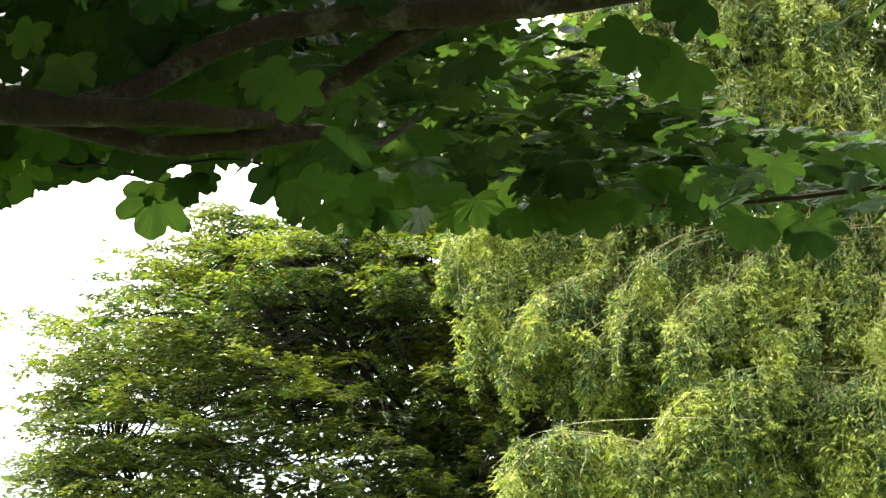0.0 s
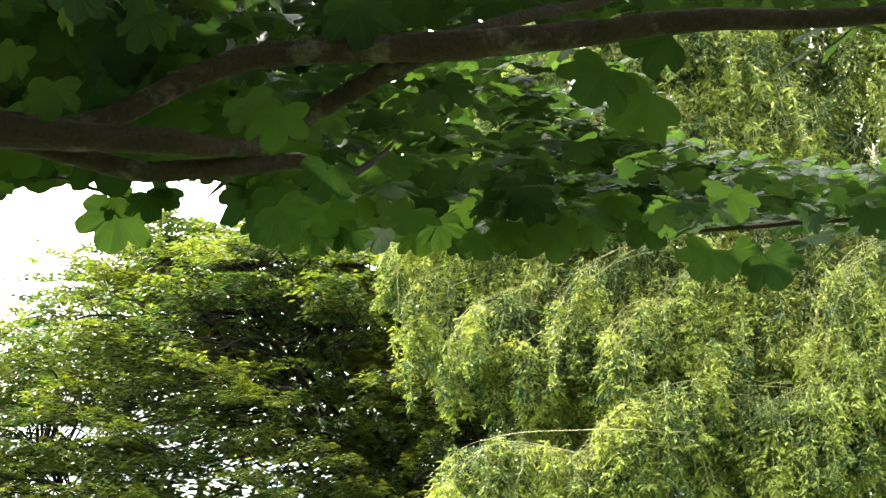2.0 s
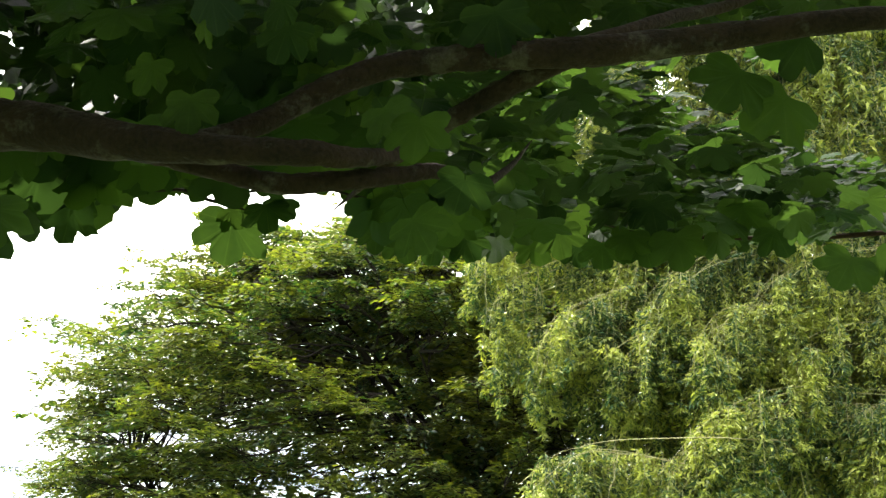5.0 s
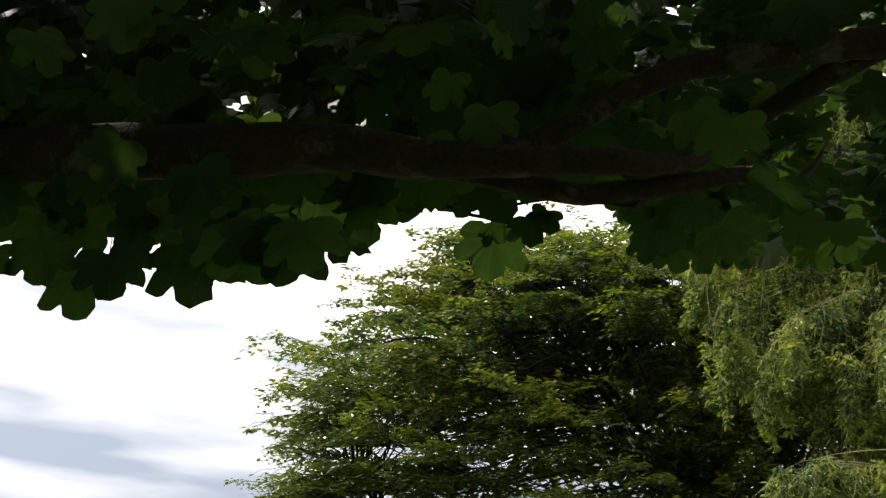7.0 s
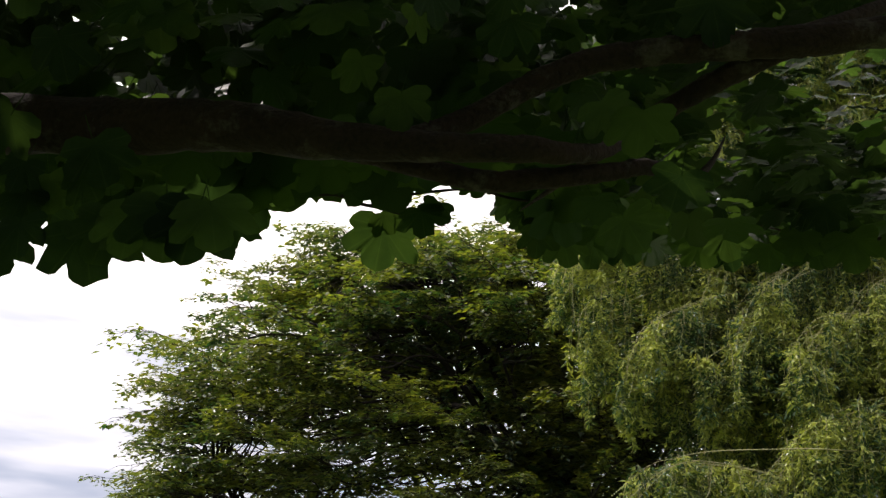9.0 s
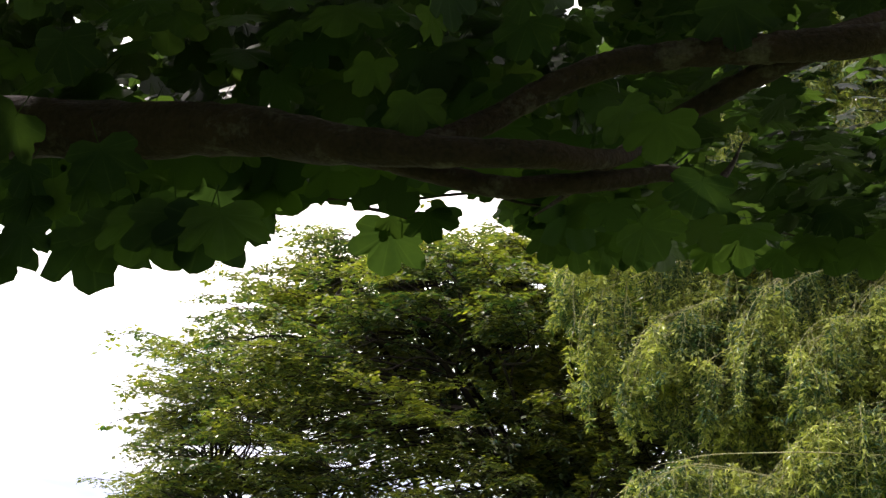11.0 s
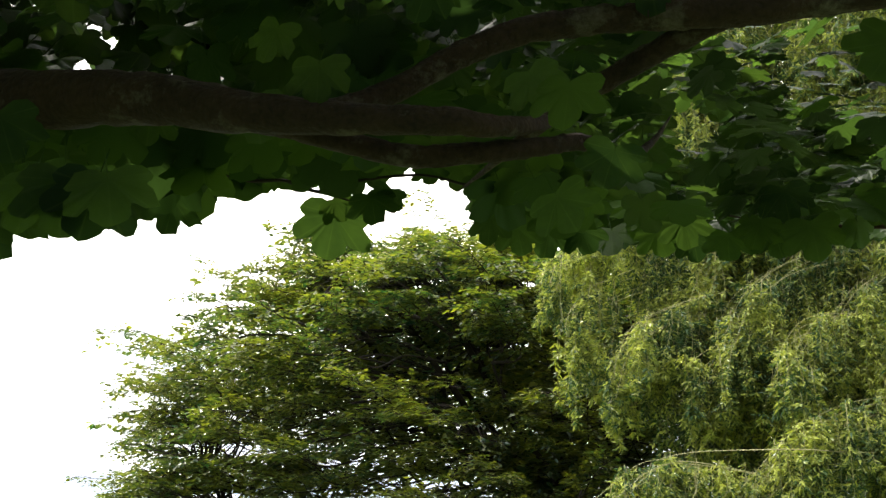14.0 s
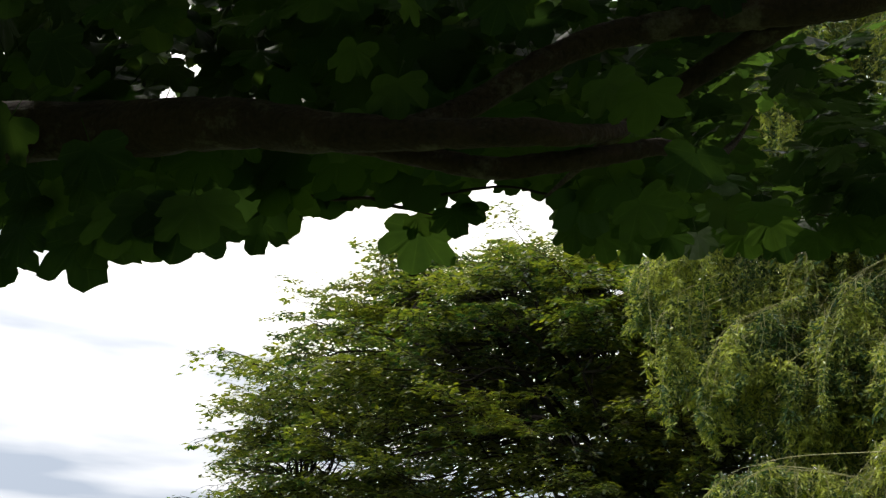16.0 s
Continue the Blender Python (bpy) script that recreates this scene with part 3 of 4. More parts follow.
leaf_mass("foliage", _spots[263:], _size[263:], _r, "dense dark green lobed leaves")
_c = np.array([(0, 0, 0), (0.5, -0.3, 0), (0.85, 0.0, -0.1), (0.7, 0.3, -0.06), (0.85, 0.72, -0.16), (0.4, 0.65, -0.08), (0, 1.06, -0.2), (-0.4, 0.65, -0.08), (-0.85, 0.72, -0.16), (-0.7, 0.3, -0.06), (-0.85, 0.0, -0.1), (-0.5, -0.3, 0)], float)
PLAIN_SHAPE = [(_c, np.array([(0, k, k + 1) for k in range(1, 11)]))]
# the crown overhead, mostly out of view, is added to shade the leaves below
_p = _r.normal(size=(23500, 3))
_p = unit(_p) * _r.random((23500, 1)) ** 0.4 * (5.0, 4.4, 2.7) + (-2.2, -0.6, 5.0)
_a, _u, _v = under(_p)
_p = _p[((_a > 0.5) | (_p[:, 1] < 0.8)) & (_p[:, 2] > 3.3) & ~((_u > 0.16) & (_v > 0.45) & (_v < 0.68) & (_p[:, 1] > 0.3))]
# the crown is thinned over the open side to let sun through in flecks
_off = _p - np.array((1.15, 3.3, 3.25))
_far = _off @ np.array(SUN_WAY)
_thin = np.linalg.norm(_off - _far[:, None] * np.array(SUN_WAY), axis=1) < 1.0
_p = _p[~_thin | (_r.random(len(_p)) < 0.3)]
# unseen low leaves, added away from the lawn to block skylight from behind
_low = _r.uniform((-6.5, -5.2, 2.1), (3.4, -1.3, 3.9), (3000, 3))
_low = _low[((_low[:, 0] + 1.6) / 5.2) ** 2 + ((_low[:, 1] + 0.4) / 4.8) ** 2 < 1.0]
_p = np.vstack([_p, _low])
leaf_mass("shade_foliage", _p, _r.uniform(0.10, 0.15, len(_p)), _r, "upper and rear crown of dark green lobed leaves, added for shade", PLAIN_SHAPE)


# ---- broad tree behind ----
BLADE = np.array([(0, 0, 0), (0.31, 0.45, 0.06), (0, 1.0, -0.10), (-0.29, 0.42, 0.05)], float)
BLADE_FACES = np.array([(0, 1, 2, 3)])


def two_materials(name, leaves, wood, leaf_mat, wood_mat):
    """One mesh of leaves and the wood that bears them."""
    v, f = joined([leaves, wood])
    me = mesh_from_arrays(name, v, f, leaf_mat)
    me.materials.append(wood_mat)
    idx = np.zeros(len(me.polygons), np.int32)
    idx[len(leaves[1]):] = 1
    me.polygons.foreach_set("material_index", idx)
    return me


def open_air(p):
    """True where the crown lets the sky through, in long low slits between its drooping shelves of leaves."""
    # the shelves tilt the more the higher they grow
    layer = 16.0 * (p[:, 2] - 1.6) / p[:, 1]
    a = np.array([0.15 * noise.noise(Vector((x * 0.5, z * 0.9, 4.0))) + 0.8 * noise.noise(Vector((x * 1.5, z * 4.2, 9.0))) for x, z in zip(p[:, 0], layer)])
    return a < np.interp(p[:, 0], [-8, -5.5, -3.5, -1.2, 0.0], [-0.12, -0.165, -0.205, -0.26, -0.6])


def bough(root, end, way, length, rng, thick=0.03, coarse=1.0):
    """A bough that climbs from root to end and spreads there into a level fan of leafy twigs along way."""
    root, end = np.array(root), np.array(end)
    way = unit(np.array((way[0], way[1], 0.0)))
    side = np.array((-way[1], way[0], 0.0))
    tip = end + way * length * 0.5 + (0, 0, rng.normal(0.02, 0.12) * length)
    back = end - way * length * 0.5 - (0, 0, rng.uniform(0.02, 0.22) * length)
    mid = root + (back - root) * 0.55 + (0, 0, 0.05 * np.linalg.norm(back - root)) + rng.normal(0, 0.08, 3)
    line = smooth_line([(*root, thick), (*mid, thick * 0.75), (*back, thick * 0.5), (*end, thick * 0.3), (*tip, 0.003)], 5)
    wood = [tube(line, 5)]
    spots, tips = [], []
    outer = line[10:, :3]
    count = int(7 * length) + 2
    roll, rise = rng.normal(0, 0.22), rng.normal(0.12, 0.16)
    for k in range(2 * count):
        s = (k + rng.random()) / (2 * count)
        o = np.array([np.interp(s * (len(outer) - 1), np.arange(len(outer)), outer[:, j]) for j in range(3)])
        hand = 1 if k % 2 else -1
        reach = (0.16 + 0.34 * length * (1 - 0.75 * s)) * rng.uniform(0.55, 1.15)
        d = unit(way * rng.uniform(0.5, 1.1) + side * hand * rng.uniform(0.5, 1.0) + np.array((0, 0, roll * hand + rise + rng.normal(0.0, 0.2))))
        bend = np.array((0, 0, -0.22 * reach))
        q = [o, o + d * reach * 0.55, o + d * reach + bend]
        if not open_air(np.array([q[2]]))[0]:
            wood.append(tube([(*q[0], 0.006), (*q[1], 0.004), (*q[2], 0.0015)], 3))
        n = max(5, int(reach / (0.018 * coarse)))
        t = (np.arange(n) + rng.random(n)) / n
        t = 0.12 + 0.92 * t
        p = o + d * reach * t[:, None] + bend * (t ** 2)[:, None] + rng.normal(0, 0.026, (n, 3))
        across = np.cross(d, (0, 0, 1.0))
        spots.append(p)
        tips.append(d * 0.55 + across * (np.where(np.arange(n) % 2, 1, -1) * rng.uniform(0.3, 1.0, n))[:, None] + rng.normal(0, 0.22, (n, 3)) + (0, 0, -0.22))
    spots, tips = np.vstack(spots), np.vstack(tips)
    shut = ~open_air(spots)
    spots, tips = spots[shut], tips[shut]
    m = len(spots)
    normal = np.array((0, 0, 1.0)) + rng.normal(0, 0.28, (m, 3))
    turns = frames_from(tips, normal)
    turns[:, 0] *= 1.5
    leaves = spread(BLADE, BLADE_FACES, turns, spots, rng.uniform(0.044, 0.078, m) * coarse ** 0.5)
    return leaves, joined(wood)


def crown_tree(name, base, centre, radii, power, rng, label):
    tree = thing(name, base, label, "tree")
    base, centre, radii = np.array(base, float), np.array(centre, float), np.array(radii, float)
    stem = smooth_line([(*(base - (0, 0, 0.1)), 0.42), (*(base + (0.05, 0, 1.0)), 0.3), (*(base + (0.1, 0, 2.4)), 0.26), (*(base + (-0.2, 0, 5.0)), 0.18), (*(base + (-0.5, 0, 7.2)), 0.10), (*(base + (-0.7, 0, 9.2)), 0.03)], 6)
    v, f = tube(stem, 12, 0.04, rng)
    part("trunk", mesh_from_arrays("trunk", v, f, DARK_BARK, True), tree)
    reach = lambda d: (np.abs(d / radii) ** power).sum(-1) ** (-1 / power)
    # scaffold limbs
    wood = [stem[8:, :3]]
    for k in range(34):
        a, h = 2.4 * k + rng.normal(0, 0.2), rng.uniform(-0.1, 0.9)
        d = unit(np.array([math.cos(a), math.sin(a), 0.0]) * math.sqrt(1 - h * h) + np.array([0, 0, h]))
        end = centre + d * reach(d) * rng.uniform(0.68, 0.82)
        flat = np.linalg.norm((end - base)[:2])
        z = np.clip(end[2] - 0.55 * flat + rng.normal(0, 0.3), 2.2, 8.0)
        start = np.array([np.interp(z, stem[:, 2], stem[:, j]) for j in range(3)])
        mid = start + (end - start) * 0.5 + (0, 0, -0.05 * flat) + rng.normal(0, 0.22, 3)
        line = smooth_line([(*start, 0.085), (*(start * 0.75 + mid * 0.25 + rng.normal(0, 0.08, 3)), 0.07), (*mid, 0.05), (*(mid * 0.5 + end * 0.5 + rng.normal(0, 0.15, 3)), 0.034), (*end, 0.014)], 6)
        v, f = tube(line, 6, 0.05, rng)
        part("limb", mesh_from_arrays("limb", v, f, DARK_BARK, True), tree)
        wood.append(line[5:, :3])
    # bare limbs that show on the near side
    for line in ([(-2.39, 15.10, 7.17, 0.045), (-2.41, 15.10, 7.33, 0.037), (-2.53, 15.10, 7.78, 0.028), (-2.75, 15.10, 8.08, 0.020), (-3.08, 15.10, 8.30, 0.012)],
                 [(-2.40, 15.20, 7.23, 0.040), (-2.86, 15.20, 7.32, 0.033), (-3.18, 15.20, 7.43, 0.025), (-3.54, 15.20, 7.57, 0.018), (-4.00, 15.20, 7.88, 0.010)],
                 [(-3.92, 15.00, 7.46, 0.030), (-4.20, 15.00, 7.56, 0.024), (-4.10, 15.00, 7.80, 0.018), (-3.95, 15.00, 7.96, 0.012)],
                 [(-2.72, 15.40, 6.76, 0.040), (-3.68, 15.40, 7.11, 0.030), (-4.33, 15.40, 7.30, 0.020), (-5.09, 15.40, 7.49, 0.010)]):
        inner = (line[0][0] + 0.9, 17.6, line[0][2] - 1.3, 0.06)
        v, f = tube(smooth_line([inner, *line], 6), 6, 0.05, rng)
        part("limb", mesh_from_arrays("limb", v, f, DARK_BARK, True), tree)
    wood = np.vstack(wood)
    # boughs in level shelves on the skin, most of them on the open side
    n = 960
    d = rng.normal(size=(n, 3))
    d[:, 1] = np.where((d[:, 1] > 0) & (rng.random(n) < 0.8), -d[:, 1], d[:, 1])
    d[:240] = np.abs(d[:240]) * (-1.3, -0.6, 0.6) * np.where(rng.random((240, 1)) < 0.75, (1, 1, 1), (1, 1, -0.5))
    d = unit(d)
    depth = np.where(rng.random(n) < 0.68, rng.uniform(0.82, 0.94, n), rng.uniform(0.5, 0.82, n))
    depth += np.array([noise.noise(Vector(q) * 3.6) for q in d]) * 0.10
    ends = centre + d * (reach(d) * depth)[:, None]
    wave = np.array([noise.noise(Vector(q) * 1.7 + Vector((5, 1, 2))) * 1.2 for q in d])
    level = (np.round(ends[:, 2] / 0.62 + wave) - wave) * 0.62
    ends[:, 2] += (level - ends[:, 2]) * 0.25
    # long shoots that stand out on the sunny side
    stray = np.array([(-7.75, 17.0, 7.9), (-7.7, 17.1, 7.15), (-7.4, 16.9, 6.6), (-7.35, 17.2, 5.9), (-7.2, 17.0, 7.6), (-7.3, 17.0, 5.2), (-6.6, 17.0, 7.9), (-4.7, 16.6, 9.35), (-5.15, 16.8, 9.2), (-7.3, 17.0, 6.9)])
    ends = np.vstack([stray, ends])
    keep = (ends[:, 2] > 2.6) & (ends[:, 0] < 4.5)
    ends = ends[keep]
    near = np.argsort(ends[:, 1])
    rest = []
    for rank, k in enumerate(near):
        end = ends[k]
        out = unit((end - base) * (1, 1, 0) + rng.normal(0, 0.9, 3) * (1, 1, 0))
        gap = ((wood - end + out * 0.9) ** 2).sum(1) + 3.0 * np.maximum(wood[:, 2] - end[2] + 0.1, 0) ** 2
        leaves, sticks = bough(wood[np.argmin(gap)], end, out, rng.uniform(0.85, 1.5), rng, rng.uniform(0.014, 0.026), 1.0 if rank < 420 else 2.6)
        if rank < 300:
            part("bough", two_materials("bough", leaves, sticks, BROAD_LEAF, DARK_BARK), tree)
        else:
            rest.append((leaves, sticks))
    me = two_materials("far_bough_mass", joined([r[0] for r in rest]), joined([r[1] for r in rest]), BROAD_LEAF, DARK_BARK)
    part("far_bough_mass", me, tree, kind="stuff")
    # shaded leaves inside, thicker towards the trunk, with level gaps between the layers
    m = 75000
    d = unit(rng.normal(size=(m, 3)))
    q = centre + d * (reach(d) * 0.88 * rng.random(m) ** 0.42)[:, None]
    q = q[~open_air(q) & (q[:, 2] > 2.0) & (q[:, 1] > 15.2) & (q[:, 1] < np.interp(q[:, 0], [-4, -1], [19.0, 23.0]))]
    m = len(q)
    v, f = spread(BLADE, BLADE_FACES, frames_from(rng.normal(0, 1, (m, 3)) * (1, 1, 0.35), rng.normal(0, 0.3, (m, 3)) + np.array([0, 0, 1.0])), q, rng.uniform(0.12, 0.2, m))
    part("inner_foliage", mesh_from_arrays("inner_foliage", v, f, BROAD_LEAF), tree, kind="stuff")
    return tree


crown_tree("broadleaf_tree", (-0.9, 18.6, 0), (-1.8, 18.6, 5.8), (6.25, 5.1, 3.7), 2.3, np.random.default_rng(5), "large round-crowned broadleaf tree with sunlit yellow-green tops and a dark inside")


# ---- weeping willow ----
WILLOW_BLADE = np.array([(0, 0, 0), (0.17, 0.42, 0.05), (0, 1.0, -0.2), (-0.17, 0.42, 0.05)], float)


def tress_shape(seed, length, per_metre=46, leaves=4, big=1.3):
    """A hanging shoot from the origin down, with short leafy side shoots in tufts: leaves and stem apart."""
    rng = np.random.default_rng(seed)
    bend, phase = rng.normal(0, 0.035, 2), rng.uniform(0, 6.3, 2)
    stem_at = lambda s: np.stack([bend[0] * np.sin(s * 4.2 / length + phase[0]) - bend[0] * math.sin(phase[0]), bend[1] * np.sin(s * 3.4 / length + phase[1]) - bend[1] * math.sin(phase[1]), -s], -1)
    n = int(per_metre * length)
    tufts = np.linspace(0.06, 1.0, max(3, int(8 * length))) * length
    s = np.clip(rng.choice(tufts, n) + rng.normal(0, 0.03, n), 0.01, length)
    a = np.arange(n) * 2.4 + rng.normal(0, 0.5, n)
    size = rng.uniform(0.025, 0.095, n) * (1.2 - 0.55 * s / length)
    d = unit(np.stack([np.cos(a), np.sin(a), -rng.uniform(-0.2, 1.6, n)], -1))
    o = stem_at(s)
    t = np.linspace(0.15, 1.0, leaves)
    p = o[:, None] + d[:, None] * (size[:, None] * t)[..., None] + np.array((0, 0, -0.45)) * (size[:, None] * t ** 2)[..., None]
    side = unit(np.cross(d, (0.1, 0.2, 1.0)))
    hand = np.where(np.arange(leaves) % 2, 1.0, -1.0)
    tip = d[:, None] * 0.8 + side[:, None] * (hand * 0.8)[None, :, None] + rng.normal(0, 0.45, (n, leaves, 3)) + np.array((0, 0, -0.25))
    m = n * leaves
    leaf = spread(WILLOW_BLADE, np.array([(0, 1, 2, 3)]), frames_from(tip.reshape(-1, 3), rng.normal(0, 0.7, (m, 3)) + np.array((0, -0.3, 0.8))), p.reshape(-1, 3), big * rng.uniform(0.035, 0.064, m))
    ss = np.linspace(0, length, 6)
    return leaf, tube(np.column_stack([stem_at(ss), np.linspace(0.0032, 0.0012, 6)]), 3)


TRESS_LENGTHS = np.array([0.45, 0.75, 1.1, 1.5])
TRESSES = [[tress_shape(40 + 10 * j + k, ln) for k in range(4)] for j, ln in enumerate(TRESS_LENGTHS)]
INNER_TRESSES = [[tress_shape(80 + 10 * j + k, ln, 17, 4, 1.7) for k in range(3)] for j, ln in enumerate(TRESS_LENGTHS)]


def hang_tresses(roots, lengths, rng, tresses):
    """Leaves and stems of the shoots that hang from roots."""
    leaves, stems = [], []
    which = np.abs(lengths[:, None] - TRESS_LENGTHS).argmin(1)
    pick = rng.integers(0, len(tresses[0]), len(roots))
    for j in range(len(TRESS_LENGTHS)):
        for k in range(len(tresses[0])):
            m = (which == j) & (pick == k)
            n = int(m.sum())
            if not n:
                continue
            a = rng.uniform(0, 2 * np.pi, n)
            lean = rng.normal(0, 0.06, (n, 2))
            x = np.stack([np.cos(a), np.sin(a), 0 * a], -1)
            z = unit(np.stack([lean[:, 0], lean[:, 1], np.ones(n)], -1))
            y = unit(np.cross(z, x))
            fr = np.stack([np.cross(y, z), y, z], -1)
            size = np.clip(lengths[m] / TRESS_LENGTHS[j], 0.75, 1.2)
            for store, (shape, faces) in zip((leaves, stems), tresses[j][k]):
                store.append(spread(shape, faces, fr, roots[m], size))
    return joined(leaves), joined(stems)


willow = thing("willow_tree", (5.4, 14.6, 0), "weeping willow with long hanging shoots of narrow pale green leaves", "tree")
W_C, W_R = np.array([5.1, 14.4, 5.2]), np.array([6.5, 4.4, 7.2])
_w = np.random.default_rng(21)


def drape(line, n, lengths, rng, wide=0.16, tresses=TRESSES, bare=0):
    """An arching branch along rows of x, y, z, with a finer arc beside it and leafy shoots hanging from all of them."""
    line = smooth_line(line, 5)
    s = np.linspace(0, 1, len(line))
    way = line[-1] - line[0]
    side = unit(np.array([-way[1], way[0], 0.0]))
    sticks = [tube(np.column_stack([line - side * 0.02 + (0, -0.03, 0.05), np.linspace(0.0038, 0.0016, len(line))]), 4)]
    arc = line + side * rng.normal(0, wide * 0.8) + np.array((0, 0, 1.0)) * (rng.normal(-0.05, 0.05) + rng.uniform(0, 0.08) * np.sin(s * 3.1))[:, None] - np.outer(s ** 2, (0, 0, rng.uniform(0, 0.25)))
    sticks.append(tube(np.column_stack([arc, np.linspace(0.0035, 0.0015, len(line))]), 3))
    # a few long shoots have lost most of their leaves
    for k in range(bare):
        o = line[rng.integers(1, len(line))] + side * rng.normal(0, wide) + (0, -0.12, 0.03)
        h = np.linspace(0, 1, 8) * rng.uniform(0.5, 1.3)
        kink = np.cumsum(rng.normal(0, 0.016, (8, 2)), 0)
        sticks.append(tube(np.column_stack([o[0] + kink[:, 0], o[1] + kink[:, 1], o[2] - h, np.linspace(0.0034, 0.0016, 8)]), 3))
    # shoots hang in ropes, several side by side
    ropes = max(3, n // 5)
    rope = rng.integers(0, ropes, n)
    t = np.clip(((np.arange(ropes) + rng.random(ropes)) / ropes)[rope] + rng.normal(0, 0.02, n), 0, 1)
    roots = np.stack([np.interp(t, s, line[:, k]) for k in range(3)], -1)
    off = rng.normal(0, wide, (ropes, 1))[rope] + rng.normal(0, 0.03, (n, 1))
    roots = roots + side * off + rng.normal(0, 0.04, (n, 3))
    roots[:, 2] += 0.07 - np.abs(off[:, 0]) * 0.4
    ln = rng.uniform(*lengths, ropes)[rope] * rng.uniform(0.6, 1.05, n)
    leaves, stems = hang_tresses(roots, ln, rng, tresses)
    return two_materials("hanging_branch", leaves, joined([stems, *sticks]), WILLOW_LEAF, TWIG_BARK)


def cascade(apex, way, reach, drop, n, lengths, rng, tresses):
    way = unit(np.array((way[0], way[1], 0.0)))
    s = np.linspace(0, 1, 4)
    line = np.array(apex)[None] + way[None] * (reach * s)[:, None]
    line[:, 2] += reach * 0.25 * s - (drop + reach * 0.25) * s ** 2
    return drape(line, n, lengths, rng, 0.16, tresses)


def willow_limb(points, steps=6, sides=8, label=""):
    v, f = tube(smooth_line(points, steps), sides, 0.03, _w)
    part("limb", mesh_from_arrays("limb", v, f, WILLOW_BARK, True), willow, label)


v, f = tube(smooth_line([(5.4, 14.6, -0.1, 0.55), (5.4, 14.6, 0.8, 0.42), (5.35, 14.5, 2.4, 0.36), (5.3, 14.5, 4.0, 0.3)], 6), 14, 0.05, _w)
part("trunk", mesh_from_arrays("trunk", v, f, WILLOW_BARK, True), willow)
for k in range(12):
    a = k * 2.4
    e = W_C + W_R * (0.75 * math.cos(a) * (0.5 + 0.5 * (k % 3) / 2), 0.75 * math.sin(a) * (0.5 + 0.5 * (k % 3) / 2), 0.45 + 0.12 * (k % 4))
    e[1] = max(e[1], 14.2)
    willow_limb([(5.3, 14.5, 3.6, 0.2), (*(np.array((5.3, 14.5, 4.2)) * 0.55 + e * 0.45 + (0, 0, 0.8)), 0.12), (*e, 0.04)])

# bunches on the near side: crest, shoots on it, their lengths, spread, layers
BUNCHES = [
    ([(0.71, 12.5, 7.42), (-0.13, 12.1, 7.12), (-0.64, 11.9, 6.83), (-0.86, 11.8, 6.47)], 26, (0.35, 0.75), 0.13, 4),
    ([(0.07, 12.2, 6.59), (-0.38, 11.9, 6.26), (-0.58, 11.8, 5.96), (-0.62, 11.7, 5.72)], 13, (0.55, 1.0), 0.05, 2),
    ([(1.02, 12.1, 6.33), (0.5, 11.8, 6.09), (0.05, 11.5, 5.75), (-0.11, 11.4, 5.37)], 30, (0.5, 0.95), 0.12, 4),
    ([(1.72, 12.8, 7.61), (0.93, 12.5, 7.36), (0.39, 12.3, 6.95), (0.18, 12.2, 6.48)], 26, (1.0, 1.6), 0.2, 3),
    ([(2.62, 12.2, 6.9), (1.73, 11.8, 6.63), (1.2, 11.5, 6.2), (0.95, 11.4, 5.71)], 34, (0.7, 1.4), 0.16, 4),
    ([(2.32, 11.6, 5.89), (1.78, 11.3, 5.75), (1.52, 11.2, 5.45), (1.42, 11.1, 5.17)], 20, (0.5, 0.9), 0.12, 3),
    ([(1.42, 11.7, 5.67), (0.9, 11.5, 5.45), (0.55, 11.4, 5.17)], 18, (0.5, 0.85), 0.14, 3),
    ([(3.76, 12.1, 6.7), (2.86, 11.8, 6.47), (2.32, 11.6, 6.14), (2.0, 11.5, 5.7)], 32, (0.8, 1.5), 0.16, 4),
    ([(3.5, 11.9, 5.74), (2.72, 11.6, 5.53), (2.19, 11.4, 5.17)], 26, (0.6, 1.1), 0.16, 3),
    ([(5.16, 11.9, 6.67), (4.25, 11.5, 6.45), (3.74, 11.3, 6.02), (3.42, 11.2, 5.3)], 32, (0.8, 1.5), 0.15, 3),
    ([(4.84, 11.6, 5.53), (3.89, 11.3, 5.33), (3.37, 11.2, 4.91), (3.23, 11.2, 4.62)], 28, (0.6, 1.2), 0.15, 3),
    ([(1.27, 11.1, 4.21), (0.69, 10.9, 4.27), (0.22, 10.8, 4.25), (-0.2, 10.7, 3.91)], 34, (0.25, 0.8), 0.12, 3),
    ([(3.22, 11.6, 4.88), (2.16, 11.2, 4.81), (1.45, 10.9, 4.46), (0.92, 10.8, 3.9)], 44, (0.45, 1.1), 0.16, 4),
    ([(4.4, 11.5, 4.9), (3.35, 11.3, 4.79), (2.62, 11.1, 4.5)], 32, (0.6, 1.3), 0.18, 3),
    ([(6.55, 12.2, 6.9), (5.53, 11.8, 6.63), (4.84, 11.6, 6.14)], 26, (0.8, 1.5), 0.18, 2),
    ([(6.24, 12.0, 5.15), (5.24, 11.6, 4.93), (4.56, 11.4, 4.47)], 26, (0.8, 1.4), 0.18, 2),
]
for crest, n, lengths, wide, layers in BUNCHES:
    for k in range(layers):
        jog = np.array((_w.normal(0, 0.07), 0.2 * k, _w.normal(0, 0.06) + 0.03 * k))
        part("hanging_branch", drape(np.array(crest) + jog, n, lengths, _w, wide, bare=1 if k == 0 else 0), willow)

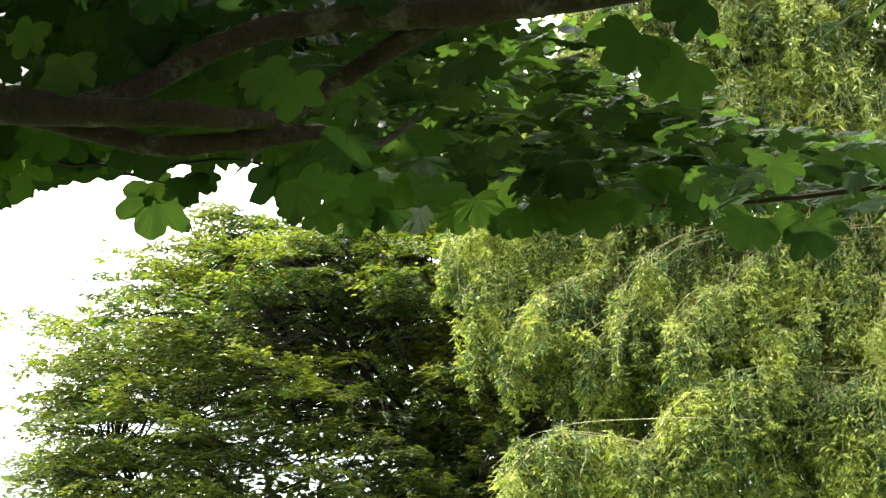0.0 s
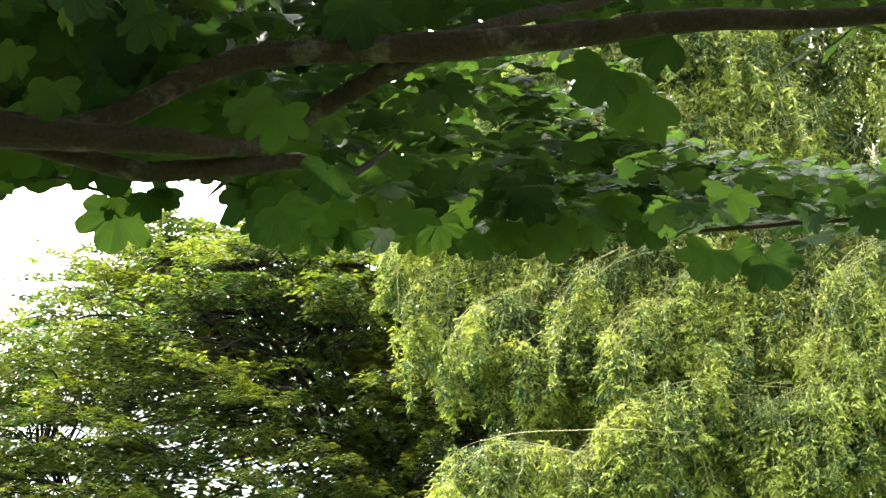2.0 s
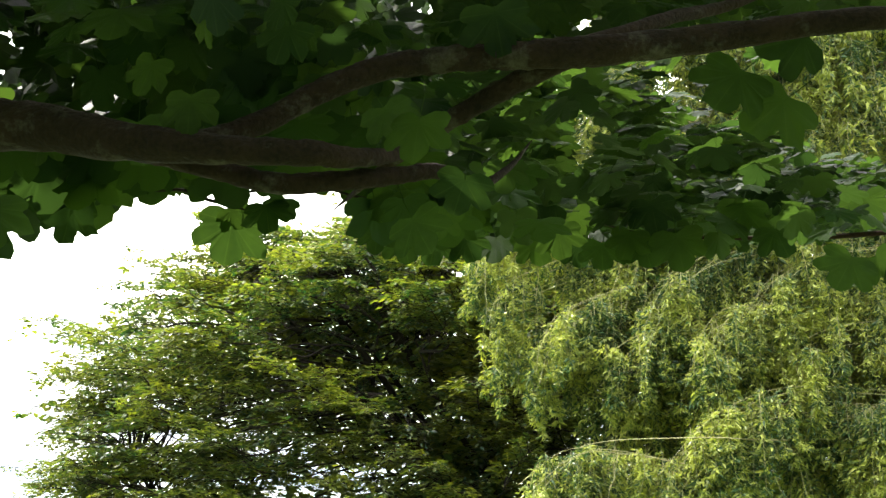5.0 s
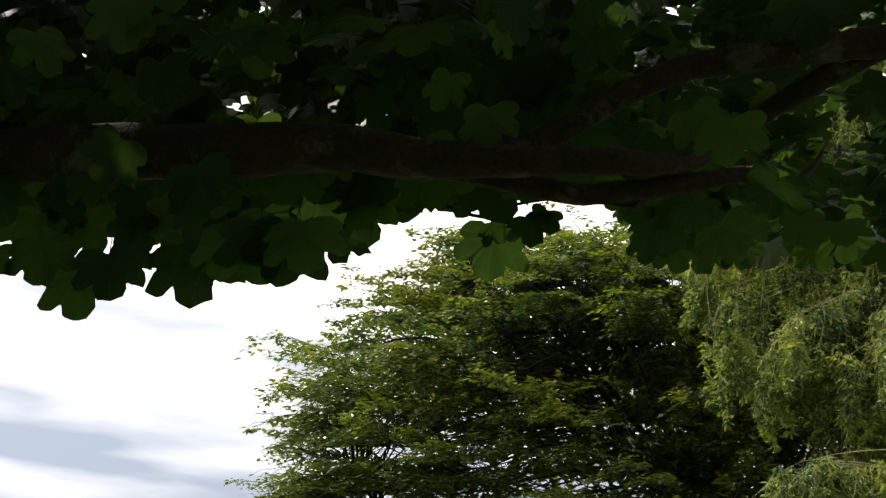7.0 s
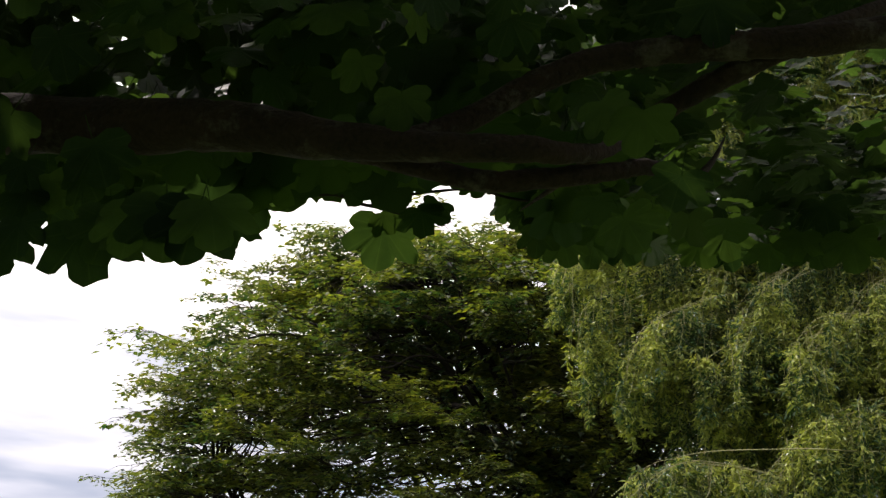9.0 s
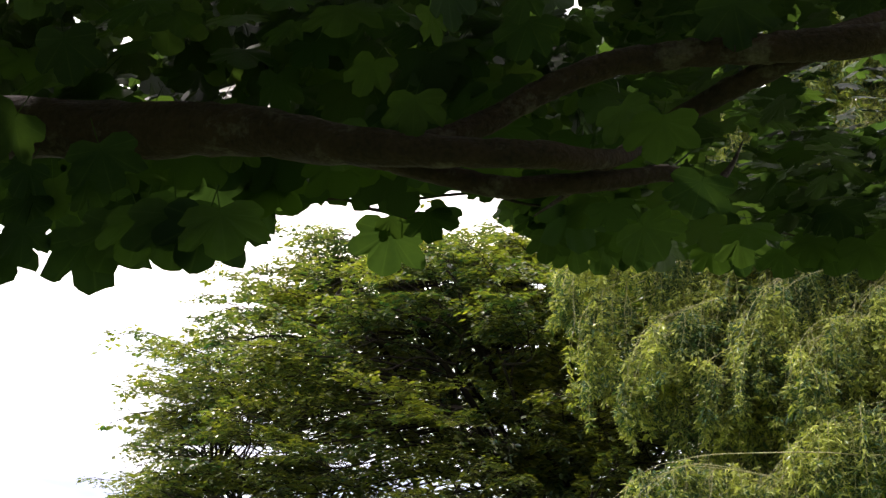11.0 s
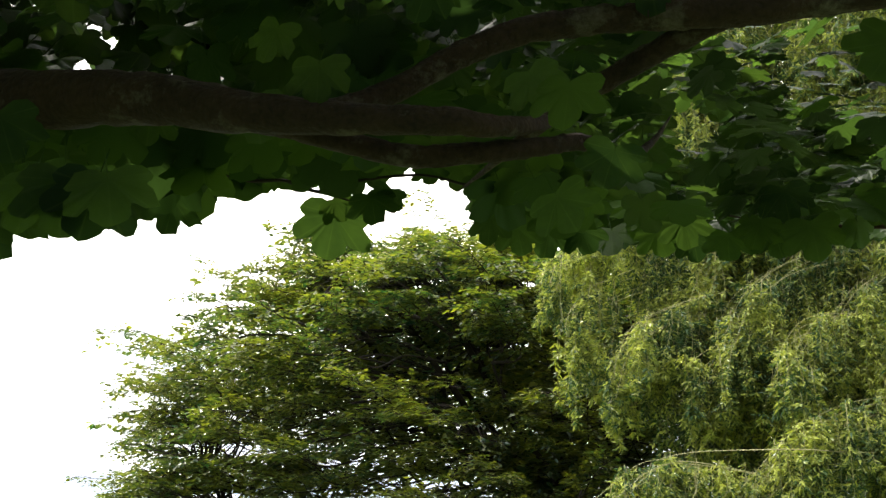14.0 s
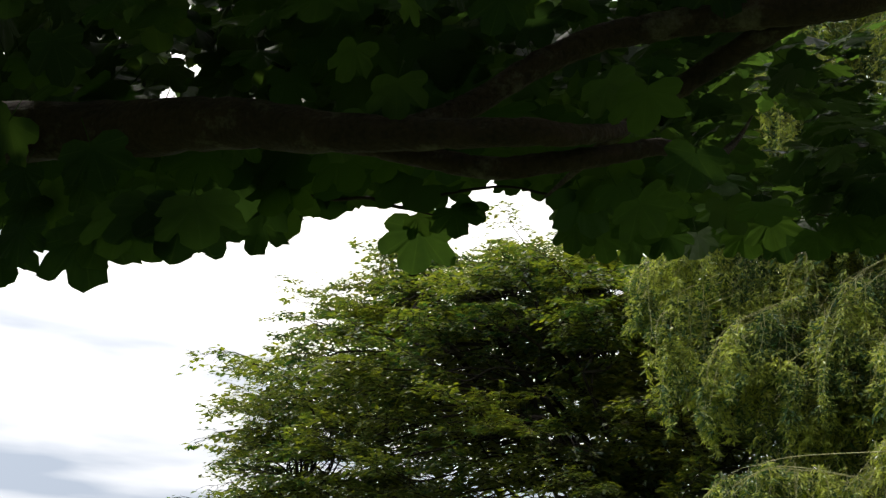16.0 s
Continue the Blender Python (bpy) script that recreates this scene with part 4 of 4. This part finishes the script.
# leafage behind the bunches, up to the top of the crown
for k in range(262):
    x, z = _w.uniform(-0.2, 6.2), _w.uniform(3.6, 11.6)
    if k % 3 == 0:
        x, z = _w.uniform(-0.3, 4.6), _w.uniform(8.2, 11.2)
    if k % 9 == 1:
        x, z = _w.uniform(3.2, 4.9), _w.uniform(6.8, 9.6)
    if (x < 0.7 and z < 6.4) or x < 0.5 * (z - 9.0):
        continue
    y = 12.2 + 0.10 * (z - 6) + _w.uniform(0, 1.0)
    part("hanging_branch", cascade((x, y, z), (_w.normal(-0.4, 0.6), -1, 0), _w.uniform(0.5, 1.0), _w.uniform(0.3, 0.8), 17, (0.6, 1.5), _w, TRESSES if y < 12.5 and z > 7.2 else INNER_TRESSES), willow)

# thicker leafage high on the near side
for k in range(14):
    x, y, z = _w.uniform(2.0, 3.4), _w.uniform(12.7, 13.5), _w.uniform(8.7, 10.6)
    if k > 10:
        x = _w.uniform(4.3, 5.0)
    part("hanging_branch", cascade((x, y, z), (_w.normal(-0.4, 0.5), -1, 0), _w.uniform(0.5, 0.9), _w.uniform(0.3, 0.7), 20, (0.7, 1.5), _w, INNER_TRESSES), willow)
willow_limb([(2.74, 12.6, 8.7, 0.012), (3.04, 12.6, 9.02, 0.018), (3.5, 12.6, 9.14, 0.022), (4.15, 12.6, 9.24, 0.03), (5.2, 14.0, 9.3, 0.05)], 5, 6)

# the far and outer sides of the crown
far = []
while len(far) < 60:
    a = _w.uniform(-0.9, math.pi + 0.2)
    h = _w.uniform(-0.5, 0.98)
    r = math.sqrt(max(0.0, 1 - max(h, 0.0) ** 2)) * (1.0 if h > 0 else 1 + 0.25 * h)
    out = np.array([math.cos(a), math.sin(a), 0])
    apex = W_C + W_R * (out * r * 0.85 + np.array([0, 0, h * 0.92]))
    if apex[0] < 1.7 and apex[2] < 7.6:
        continue
    far.append(cascade(apex, out + _w.normal(0, 0.35, 3), _w.uniform(0.6, 1.3), _w.uniform(0.3, 0.9), 12, (0.7, 1.5), _w, INNER_TRESSES))
for me in far:
    part("far_branch", me, willow, kind="stuff")

# shaded leafage inside
_n = 36000
_d = unit(_w.normal(size=(_n, 3)))
_q = W_C + W_R * _d * (0.86 * _w.random((_n, 1)) ** 0.4)
_q = _q[(_q[:, 0] > 1.4) & (_q[:, 0] < 8.5) & (_q[:, 1] > 12.6) & (_q[:, 2] > 2.5)]
_n = len(_q)
v, f = spread(WILLOW_BLADE, np.array([(0, 1, 2, 3)]), frames_from(_w.normal(0, 0.5, (_n, 3)) + np.array([0, 0, -1.0]), _w.normal(0, 1, (_n, 3))), _q, _w.uniform(0.16, 0.28, _n))
part("inner_foliage", mesh_from_arrays("inner_foliage", v, f, WILLOW_LEAF), willow, kind="stuff")

limb_line = [(0.22, 10.45, 4.20, 0.002), (0.38, 10.45, 4.245, 0.0032), (0.62, 10.45, 4.275, 0.004), (1.0, 10.45, 4.285, 0.0045), (1.45, 10.5, 4.30, 0.005), (2.2, 11.4, 4.5, 0.007), (4.0, 12.4, 4.8, 0.012)]
v, f = tube(smooth_line(limb_line, 6), 5, 0.02, _w)
part("bare_twig", mesh_from_arrays("bare_twig", v, f, TWIG_BARK, True), willow, "long straight bare yellow twig")
